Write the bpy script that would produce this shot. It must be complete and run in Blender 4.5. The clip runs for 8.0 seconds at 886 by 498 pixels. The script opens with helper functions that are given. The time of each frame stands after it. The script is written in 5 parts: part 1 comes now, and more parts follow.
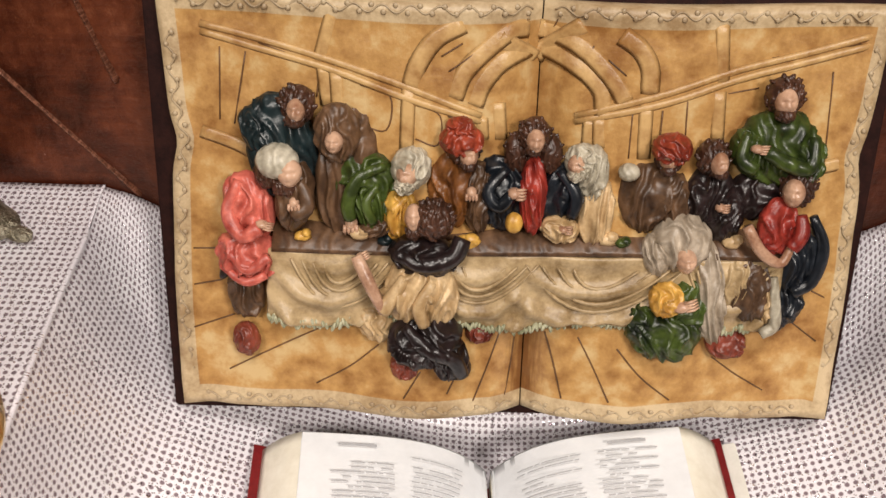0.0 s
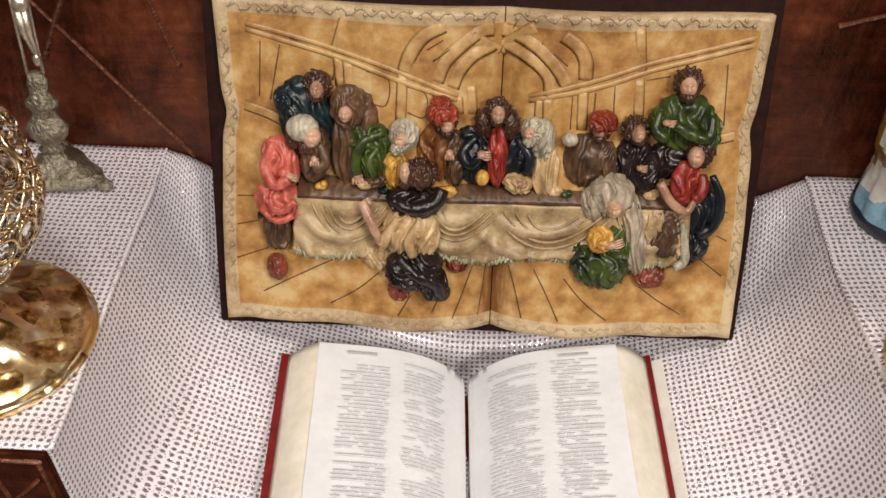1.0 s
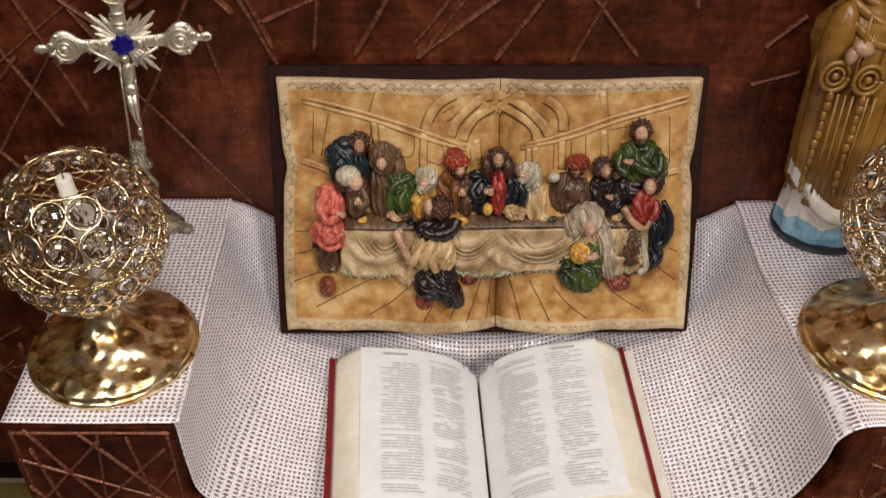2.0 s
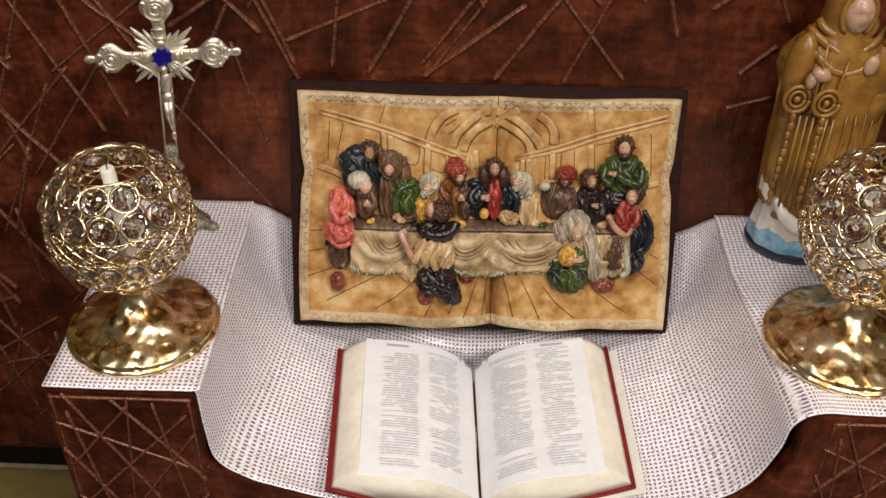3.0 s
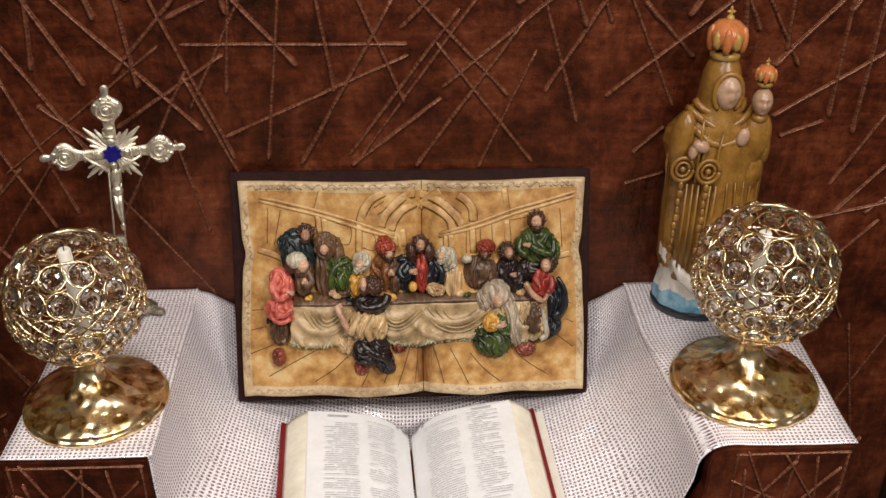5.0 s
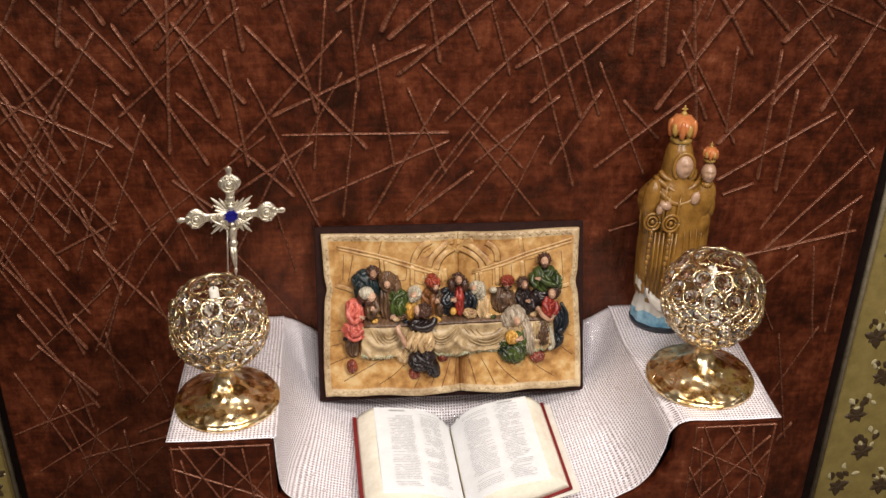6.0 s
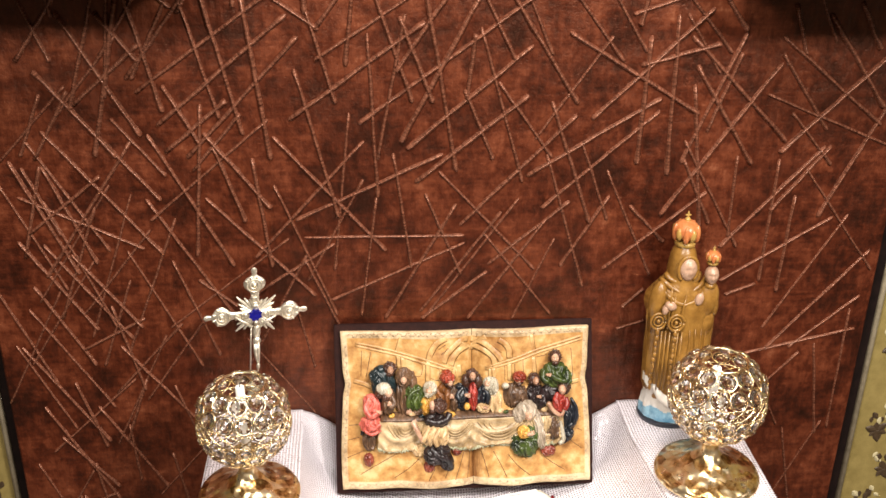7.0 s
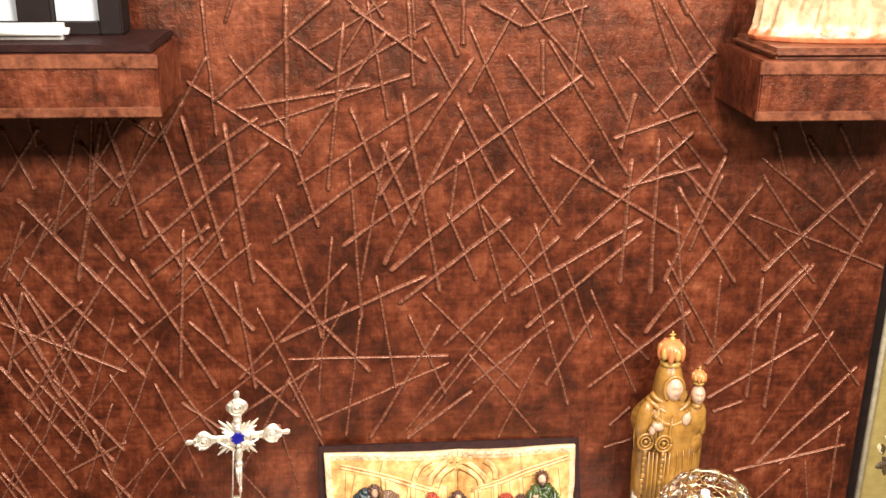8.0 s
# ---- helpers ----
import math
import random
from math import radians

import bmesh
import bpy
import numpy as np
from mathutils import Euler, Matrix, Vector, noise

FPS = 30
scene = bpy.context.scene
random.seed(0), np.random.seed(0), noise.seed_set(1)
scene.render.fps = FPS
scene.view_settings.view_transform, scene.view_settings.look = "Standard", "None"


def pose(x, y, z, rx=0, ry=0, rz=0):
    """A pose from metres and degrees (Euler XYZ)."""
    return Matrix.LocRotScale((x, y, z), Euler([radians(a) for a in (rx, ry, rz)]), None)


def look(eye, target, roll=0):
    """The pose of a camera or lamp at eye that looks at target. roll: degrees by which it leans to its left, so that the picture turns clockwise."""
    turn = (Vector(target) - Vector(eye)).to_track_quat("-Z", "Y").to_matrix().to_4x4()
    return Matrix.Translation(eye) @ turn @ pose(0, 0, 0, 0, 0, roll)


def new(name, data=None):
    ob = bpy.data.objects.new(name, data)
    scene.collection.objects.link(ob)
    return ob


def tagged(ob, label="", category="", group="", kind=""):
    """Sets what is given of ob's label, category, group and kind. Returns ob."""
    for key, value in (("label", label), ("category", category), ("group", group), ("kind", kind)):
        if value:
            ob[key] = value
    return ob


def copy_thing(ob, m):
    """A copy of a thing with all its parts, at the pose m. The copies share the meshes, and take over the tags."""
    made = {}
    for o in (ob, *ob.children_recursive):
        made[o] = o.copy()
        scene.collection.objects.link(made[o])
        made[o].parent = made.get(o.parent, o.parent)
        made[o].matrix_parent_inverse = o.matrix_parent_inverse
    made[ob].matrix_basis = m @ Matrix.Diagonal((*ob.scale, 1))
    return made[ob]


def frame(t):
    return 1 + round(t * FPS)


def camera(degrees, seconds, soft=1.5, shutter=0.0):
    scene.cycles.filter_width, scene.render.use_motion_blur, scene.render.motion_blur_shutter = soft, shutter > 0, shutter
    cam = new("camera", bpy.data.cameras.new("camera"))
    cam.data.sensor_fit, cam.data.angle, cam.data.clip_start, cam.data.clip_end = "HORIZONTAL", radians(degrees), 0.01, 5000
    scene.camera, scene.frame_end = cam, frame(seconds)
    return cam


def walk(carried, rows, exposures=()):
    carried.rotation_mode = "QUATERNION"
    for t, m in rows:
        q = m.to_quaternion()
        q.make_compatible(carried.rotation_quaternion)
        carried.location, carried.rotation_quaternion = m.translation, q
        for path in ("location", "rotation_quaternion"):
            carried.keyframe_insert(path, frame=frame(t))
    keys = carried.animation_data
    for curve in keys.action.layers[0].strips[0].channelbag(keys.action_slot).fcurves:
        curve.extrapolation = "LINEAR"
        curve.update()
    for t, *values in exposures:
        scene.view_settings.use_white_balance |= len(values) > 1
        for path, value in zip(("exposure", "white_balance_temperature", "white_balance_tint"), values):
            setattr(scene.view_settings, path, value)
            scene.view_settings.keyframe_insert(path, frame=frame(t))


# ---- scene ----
cam = camera(48, 8.0, 1.5)
PATH = [
    (0, (-0.028, -0.401, 0.500), (-0.060, 1.064, -0.861), 1.0),
    (0.5, (0.001, -0.458, 0.549), (-0.086, 0.968, -0.851), 0.1),
    (1, (0.005, -0.544, 0.594), (-0.076, 0.904, -0.783), 0.5),
    (1.5, (-0.013, -0.663, 0.657), (-0.055, 0.836, -0.666), -0.0),
    (2, (-0.035, -0.726, 0.705), (-0.045, 0.809, -0.576), -0.0),
    (2.2, (-0.027, -0.741, 0.724), (-0.065, 0.794, -0.558), -0.6),
    (3.3, (-0.011, -0.868, 0.734), (-0.057, 0.750, -0.441), 1.1),
    (3.5, (-0.012, -0.889, 0.728), (-0.024, 0.750, -0.419), 1.0),
    (4, (0.008, -0.870, 0.705), (-0.016, 0.793, -0.406), -0.4),
    (4.5, (0.023, -0.794, 0.651), (-0.000, 0.913, -0.390), -1.4),
    (4.7, (0.023, -0.833, 0.674), (0.031, 0.893, -0.336), -0.7),
    (5.8, (-0.117, -1.205, 0.907), (0.028, 0.522, -0.091), 0.7),
    (6, (-0.119, -1.248, 0.934), (0.026, 0.502, -0.023), 0.7),
    (6.5, (-0.137, -1.306, 0.996), (0.010, 0.483, 0.113), 0.9),
    (7, (-0.146, -1.287, 0.998), (0.003, 0.529, 0.172), 0.9),
    (7.5, (-0.151, -1.269, 1.059), (0.013, 0.562, 0.272), 1.0),
    (8, (-0.120, -1.266, 1.052), (0.031, 0.611, 0.378), 0.5),
]
EXPOSURES = [(0, 0.5), (1.0, 0.32), (2.0, 0.12), (3.5, 0.34), (4.5, 0.34), (6.0, 0.58), (6.5, 0.98), (7.0, 1.42), (8.0, 2.05)]
walk(cam, [(t, look(eye, target, roll)) for t, eye, target, roll in PATH], EXPOSURES)

# ---- light ----
world = bpy.data.worlds.new("room_world")
scene.world = world
world.use_nodes = True
world.node_tree.nodes["Background"].inputs[0].default_value = (1.0, 0.9, 0.8, 1)
world.node_tree.nodes["Background"].inputs[1].default_value = 0.008


def overhead_area(x, y, z, sx, sy, watts, colour):
    lamp = bpy.data.lights.new("overhead_area_light", "AREA")
    lamp.shape, lamp.size, lamp.size_y, lamp.energy, lamp.color = "RECTANGLE", sx, sy, watts, colour
    ob = new("overhead_area_light", lamp)
    ob.matrix_world = pose(x, y, z)
    return ob


overhead_area(-0.70, -1.62, 1.74, 0.50, 0.50, 22.0, (1.0, 0.915, 0.835))
overhead_area(0.90, -1.62, 1.74, 0.45, 0.45, 37.0, (1.0, 0.915, 0.835))
# Added third lamp without a known source; it brightens level surfaces.
overhead_area(0.05, -0.68, 1.74, 0.30, 0.30, 11.0, (1.0, 0.925, 0.855))


# ---- materials ----
class Nodes:
    """A node material with a few short ways to write it."""

    def __init__(self, name, rough=0.5, metal=0.0, **more):
        self.m = bpy.data.materials.new(name)
        self.m.use_nodes = True
        self.t = self.m.node_tree
        self.b = self.t.nodes["Principled BSDF"]
        self.b.inputs["Roughness"].default_value = rough
        self.b.inputs["Metallic"].default_value = metal
        for k, v in more.items():
            self.b.inputs[k.replace("_", " ")].default_value = v

    def add(self, kind, **props):
        n = self.t.nodes.new(kind)
        for k, v in props.items():
            if k == "operation":
                n.operation = v
            elif k == "blend":
                n.data_type, n.blend_type = "RGBA", v
            elif k == "feature":
                n.feature = v
        return n

    def link(self, a, b):
        self.t.links.new(a, b)

    def coords(self, kind="Object", scale=(1, 1, 1)):
        c = self.add("ShaderNodeTexCoord")
        m = self.add("ShaderNodeMapping")
        m.inputs["Scale"].default_value = scale
        self.link(c.outputs[kind], m.inputs[0])
        return m.outputs[0]

    def noise(self, vec, scale, detail=5, rough=0.6):
        n = self.add("ShaderNodeTexNoise")
        n.inputs["Scale"].default_value, n.inputs["Detail"].default_value, n.inputs["Roughness"].default_value = scale, detail, rough
        self.link(vec, n.inputs["Vector"])
        return n.outputs["Fac"]

    def ramp(self, fac, stops):
        r = self.add("ShaderNodeValToRGB")
        e = r.color_ramp.elements
        e[0].position, e[0].color = stops[0][0], (*stops[0][1], 1)
        e[1].position, e[1].color = stops[-1][0], (*stops[-1][1], 1)
        for p, c in stops[1:-1]:
            e.new(p).color = (*c, 1)
        self.link(fac, r.inputs[0])
        return r.outputs[0]

    def mix(self, fac, a, b, blend="MIX"):
        n = self.add("ShaderNodeMix", blend=blend)
        for v, s in ((fac, n.inputs[0]), (a, n.inputs[6]), (b, n.inputs[7])):
            if isinstance(v, (int, float)):
                s.default_value = v
            elif isinstance(v, tuple):
                s.default_value = (*v, 1)
            else:
                self.link(v, s)
        return n.outputs[2]

    def math(self, op, a, b=0.0):
        n = self.add("ShaderNodeMath", operation=op)
        for v, s in ((a, n.inputs[0]), (b, n.inputs[1])):
            if isinstance(v, (int, float)):
                s.default_value = v
            else:
                self.link(v, s)
        return n.outputs[0]

    def bump(self, height, strength=0.3, distance=0.002):
        n = self.add("ShaderNodeBump")
        n.inputs["Strength"].default_value, n.inputs["Distance"].default_value = strength, distance
        self.link(height, n.inputs["Height"])
        self.link(n.outputs[0], self.b.inputs["Normal"])

    def colour(self, out):
        self.link(out, self.b.inputs["Base Color"])

    def rough(self, fac, lo, hi):
        n = self.add("ShaderNodeMapRange")
        n.inputs[3].default_value, n.inputs[4].default_value = lo, hi
        self.link(fac, n.inputs[0])
        self.link(n.outputs[0], self.b.inputs["Roughness"])


def mottled(name, dark, light, scale=60.0, rough=0.5, metal=0.0, bump=0.15, dist=0.001, fine=6.0, **more):
    """Two-scale mottling between two colours, with a fine relief."""
    n = Nodes(name, rough, metal, **more)
    v = n.coords()
    big, small = n.noise(v, scale), n.noise(v, scale * fine, 3)
    both = n.math("ADD", n.math("MULTIPLY", big, 0.65), n.math("MULTIPLY", small, 0.35))
    n.colour(n.ramp(both, [(0.36, dark), (0.64, light)]))
    n.rough(big, max(rough - 0.12, 0.02), min(rough + 0.12, 1))
    n.bump(small, bump, dist)
    return n.m


def leather_material(name):
    """Dark copper-brown patinated leather, rubbed bright in places and brushed along the grain."""
    n = Nodes(name, 0.45)
    n.b.inputs["Specular IOR Level"].default_value = 0.7
    n.b.inputs["IOR"].default_value = 1.58
    n.b.inputs["Specular Tint"].default_value = (1.0, 0.56, 0.38, 1)
    v = n.coords()
    big = n.noise(v, 9.0, 7, 0.7)
    blot = n.noise(v, 48.0, 6, 0.7)
    stroke = n.noise(n.coords(scale=(1, 1, 0.10)), 120.0, 4, 0.65)
    stroke2 = n.noise(n.coords(scale=(0.08, 1, 1)), 150.0, 4, 0.65)
    grain = n.noise(v, 420.0, 3)
    mask = n.noise(v, 5.0, 2, 0.5)
    lines = n.math("ADD", n.math("MULTIPLY", stroke, mask), n.math("MULTIPLY", stroke2, n.math("SUBTRACT", 1.0, mask)))
    f = n.math("ADD", n.math("MULTIPLY", big, 0.46), n.math("ADD", n.math("MULTIPLY", blot, 0.30), n.math("MULTIPLY", lines, 0.24)))
    n.colour(n.ramp(f, [(0.36, (0.003, 0.0005, 0.0003)), (0.44, (0.022, 0.0034, 0.0013)), (0.50, (0.056, 0.0098, 0.0034)), (0.58, (0.122, 0.0290, 0.0115)), (0.68, (0.27, 0.098, 0.048))]))
    n.rough(blot, 0.30, 0.48)
    crease = n.noise(n.coords(scale=(1, 1, 0.35)), 26.0, 3, 0.55)
    n.bump(n.math("ADD", n.math("MULTIPLY", crease, 6.0), n.math("ADD", n.math("MULTIPLY", grain, 0.5), n.math("ADD", n.math("MULTIPLY", blot, 1.4), n.math("MULTIPLY", lines, 0.6)))), 0.45, 0.0024)
    return n.m


def cloth_material():
    """Silver-white cloth with a grid of small dark holes and glitter between them."""
    n = Nodes("silver_cloth", 0.42, 0.0)
    n.b.inputs["Sheen Weight"].default_value = 0.0
    uv = n.add("ShaderNodeUVMap")
    sep = n.add("ShaderNodeSeparateXYZ")
    n.link(uv.outputs[0], sep.inputs[0])
    pitch = 0.0046
    u = n.math("SUBTRACT", n.math("FRACT", n.math("DIVIDE", sep.outputs[0], pitch)), 0.5)
    w = n.math("SUBTRACT", n.math("FRACT", n.math("DIVIDE", sep.outputs[1], pitch)), 0.5)
    d = n.math("SQRT", n.math("ADD", n.math("POWER", n.math("ABSOLUTE", u), 2.0), n.math("POWER", n.math("ABSOLUTE", w), 2.0)))
    hole = n.add("ShaderNodeMapRange")
    hole.inputs[1].default_value, hole.inputs[2].default_value = 0.36, 0.22
    n.link(d, hole.inputs[0])
    v = n.coords("UV")
    patch, thread = n.noise(v, 22.0, 4), n.noise(v, 900.0, 2)
    base = n.ramp(n.math("ADD", n.math("MULTIPLY", patch, 0.5), n.math("MULTIPLY", thread, 0.5)), [(0.3, (0.84, 0.79, 0.85)), (0.7, (0.97, 0.94, 0.98))])
    n.colour(n.mix(hole.outputs[0], base, (0.24, 0.18, 0.205)))
    vor = n.add("ShaderNodeTexVoronoi")
    vor.inputs["Scale"].default_value = 1300.0
    n.link(v, vor.inputs["Vector"])
    cs = n.add("ShaderNodeSeparateColor")
    n.link(vor.outputs["Color"], cs.inputs[0])
    glit = n.math("GREATER_THAN", cs.outputs[0], 0.90)
    n.link(n.math("ADD", n.math("MULTIPLY", glit, 0.75), 0.06), n.b.inputs["Metallic"])
    n.rough(glit, 0.42, 0.16)
    tilt = n.math("MULTIPLY", n.math("MULTIPLY", glit, cs.outputs[1]), n.math("SUBTRACT", 1.0, hole.outputs[0]))
    n.bump(n.math("ADD", n.math("MULTIPLY", hole.outputs[0], -1.0), n.math("MULTIPLY", tilt, 1.5)), 0.35, 0.0006)
    return n.m


LEATHER = leather_material("copper_brown_leather")
STICK = mottled("copper_rubbed_ridge", (0.024, 0.0052, 0.0024), (0.23, 0.088, 0.050), 45, 0.26, 0.0, 0.4, 0.001, Specular_Tint=(1.0, 0.62, 0.48, 1), Specular_IOR_Level=0.7)
CLOTH = cloth_material()
OLIVE = mottled("olive_gold_brocade", (0.17, 0.125, 0.035), (0.27, 0.205, 0.065), 30, 0.6, 0.0, 0.4, 0.001, 18)
CREAM = mottled("cream_beading", (0.24, 0.20, 0.13), (0.40, 0.34, 0.23), 60, 0.5)
DARK = mottled("dark_stained_wood", (0.004, 0.002, 0.0016), (0.010, 0.004, 0.003), 40, 0.6, Specular_IOR_Level=0.2)
BROWN = mottled("dark_brown_board", (0.010, 0.0032, 0.003), (0.026, 0.008, 0.006), 90, 0.6, Specular_IOR_Level=0.12)
# Unseen room: pale ceiling brightens gold reflections, dark walls and floor hold bounce down.
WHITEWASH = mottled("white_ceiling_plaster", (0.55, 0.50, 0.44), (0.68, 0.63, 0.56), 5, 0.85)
PLASTER = mottled("low_bounce_plaster", (0.09, 0.072, 0.056), (0.12, 0.098, 0.078), 5, 0.85)
TILE = mottled("low_bounce_floor_tile", (0.05, 0.036, 0.028), (0.075, 0.056, 0.043), 8, 0.35)
PAPER = mottled("white_page_paper", (0.76, 0.77, 0.79), (0.85, 0.86, 0.88), 30, 0.75, 0, 0.05)
FOREEDGE = mottled("cream_page_edges", (0.70, 0.65, 0.53), (0.85, 0.81, 0.70), 25, 0.8, 0, 0.3)
REDCOVER = mottled("red_book_cover", (0.13, 0.006, 0.008), (0.22, 0.012, 0.014), 80, 0.45)
INK = mottled("grey_print", (0.36, 0.36, 0.38), (0.50, 0.50, 0.52), 300, 0.8)


def gold_material():
    """Polished gold plate with soft hammered dimples, brown tarnish and patchy reflections in its colour."""
    n = Nodes("gold_plate_painted_reflections", 0.2, 1.0)
    v = n.coords()
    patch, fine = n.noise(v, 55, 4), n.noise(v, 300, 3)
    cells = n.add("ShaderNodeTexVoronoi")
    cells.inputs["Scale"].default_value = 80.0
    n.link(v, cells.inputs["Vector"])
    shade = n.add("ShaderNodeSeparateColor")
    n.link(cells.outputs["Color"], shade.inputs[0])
    # Dark and pale cells paint mottled crystal reflections, mixed with tarnish specks.
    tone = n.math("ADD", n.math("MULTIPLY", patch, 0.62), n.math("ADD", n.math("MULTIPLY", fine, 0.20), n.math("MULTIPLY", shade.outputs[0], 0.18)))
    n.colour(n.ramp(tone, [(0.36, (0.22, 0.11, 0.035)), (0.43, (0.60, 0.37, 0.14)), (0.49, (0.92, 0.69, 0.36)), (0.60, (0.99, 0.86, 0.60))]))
    n.rough(patch, 0.40, 0.20)
    dents = n.add("ShaderNodeTexVoronoi", feature="SMOOTH_F1")
    dents.inputs["Scale"].default_value = 80.0
    n.link(v, dents.inputs["Vector"])
    n.bump(n.math("ADD", n.math("MULTIPLY", dents.outputs["Distance"], 1.0), n.math("MULTIPLY", shade.outputs[1], 0.12)), 1.0, 0.0045)
    return n.m


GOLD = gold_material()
GOLDWIRE = mottled("gold_wire", (0.70, 0.50, 0.25), (0.97, 0.84, 0.60), 200, 0.20, 1.0, 0.1)
SILVER = mottled("champagne_silver", (0.62, 0.55, 0.42), (0.95, 0.91, 0.79), 150, 0.36, 0.85, 0.5, 0.001, 4)
CRYSTAL = Nodes("smoky_crystal", 0.03, 0.0, Transmission_Weight=1.0, IOR=1.52).m
CRYSTAL.node_tree.nodes["Principled BSDF"].inputs["Base Color"].default_value = (0.93, 0.90, 0.86, 1)
TARNISH = mottled("dull_tarnished_silver", (0.16, 0.14, 0.09), (0.58, 0.53, 0.41), 110, 0.42, 0.85, 1.0, 0.003, 3)
GEM = mottled("cobalt_blue_enamel", (0.004, 0.004, 0.10), (0.010, 0.012, 0.24), 200, 0.12)
WAX = mottled("white_wax", (0.70, 0.67, 0.60), (0.82, 0.79, 0.72), 60, 0.5)


def painted(name, dark, light, rough=0.3, folds=0.0, fine=0.2):
    """Glossy hand-painted resin with brushed shading and fine drapery lines; fold shade and highlights lie in the
    colour.
    """
    n = Nodes(name, rough)
    v = n.coords()
    big, small, wide = n.noise(v, 70, 4), n.noise(v, 420, 3), n.noise(v, 17, 3)
    f = n.math("ADD", n.math("MULTIPLY", wide, 0.35), n.math("ADD", n.math("MULTIPLY", big, 0.65 - fine), n.math("MULTIPLY", small, fine)))
    h = small
    if folds:
        w = n.add("ShaderNodeTexWave")
        w.inputs["Scale"].default_value, w.inputs["Distortion"].default_value, w.inputs["Detail"].default_value = folds, 9.0, 1.5
        w.inputs["Detail Scale"].default_value = 1.2
        n.link(v, w.inputs["Vector"])
        h = n.math("ADD", n.math("MULTIPLY", w.outputs["Fac"], 0.6), n.math("MULTIPLY", small, 0.2))
        # The relief wave also tints: crevice shade darker, crest highlights lighter (worn).
        f = n.math("ADD", n.math("MULTIPLY", f, 0.92), n.math("MULTIPLY", w.outputs["Fac"], 0.07))
        worn = tuple(min(1.0, 1.25 * c + 0.01) for c in light)
        n.colour(n.ramp(f, [(0.36, dark), (0.50, tuple(0.45 * a + 0.55 * b for a, b in zip(dark, light))), (0.58, light), (0.66, worn)]))
    else:
        n.colour(n.ramp(f, [(0.38, dark), (0.58, light)]))
    n.bump(h, 0.5 if folds else 0.22, 0.0014)
    return n.m


SKIN = painted("painted_flesh", (0.2448, 0.1116, 0.0612), (0.612, 0.387, 0.261))
HAIR = painted("painted_brown_curls", (0.018, 0.007, 0.004), (0.085, 0.034, 0.019), 0.36, 95)
WHITEHAIR = painted("painted_ivory", (0.204, 0.17, 0.1156), (0.561, 0.51, 0.3995), 0.4, 60)
TEAL = painted("painted_teal_black", (0.002, 0.004, 0.005), (0.014, 0.026, 0.029), 0.32, 36)
NAVY = painted("painted_navy_black", (0.0024, 0.00288, 0.00432), (0.0156, 0.0198, 0.027), 0.3, 36)
DARKROBE = painted("painted_brown_black", (0.00392, 0.00224, 0.00224), (0.0252, 0.0147, 0.0147), 0.3, 36)
ROBE_BROWN = painted("painted_brown_robe", (0.0256, 0.01152, 0.00576), (0.136, 0.072, 0.0368), 0.4, 36)
RUST = painted("painted_rust_robe", (0.064, 0.0192, 0.00384), (0.256, 0.096, 0.024), 0.4, 36)
GREEN = painted("painted_green_robe", (0.003, 0.007, 0.002), (0.060, 0.088, 0.016), 0.33, 36)
SALMON = painted("painted_salmon_robe", (0.2448, 0.0238, 0.01632), (0.68, 0.17, 0.1232), 0.38, 36)
RED = painted("painted_red_tunic", (0.132, 0.0072, 0.0054), (0.435, 0.05625, 0.036), 0.38, 36)
REDHAT = painted("painted_brick_red_cap", (0.128, 0.01408, 0.0064), (0.368, 0.06, 0.0272), 0.36, 50)
BEIGE = painted("painted_beige_robe", (0.30, 0.18, 0.075), (0.62, 0.44, 0.24), 0.4, 36)
YELLOW = painted("painted_ochre", (0.34, 0.15, 0.02), (0.72, 0.42, 0.09), 0.36, 40)
GREYHOOD = painted("painted_grey_hood", (0.20, 0.15, 0.10), (0.48, 0.40, 0.31), 0.4, 30)
SHOE = painted("painted_maroon_shoe", (0.075, 0.012, 0.007), (0.26, 0.055, 0.030), 0.36)
TABLECLOTH = painted("painted_tan_tablecloth", (0.22, 0.14, 0.06), (0.52, 0.38, 0.21), 0.38)
FRINGE = painted("painted_pale_green_fringe", (0.16, 0.17, 0.09), (0.52, 0.50, 0.34), 0.45, 120)


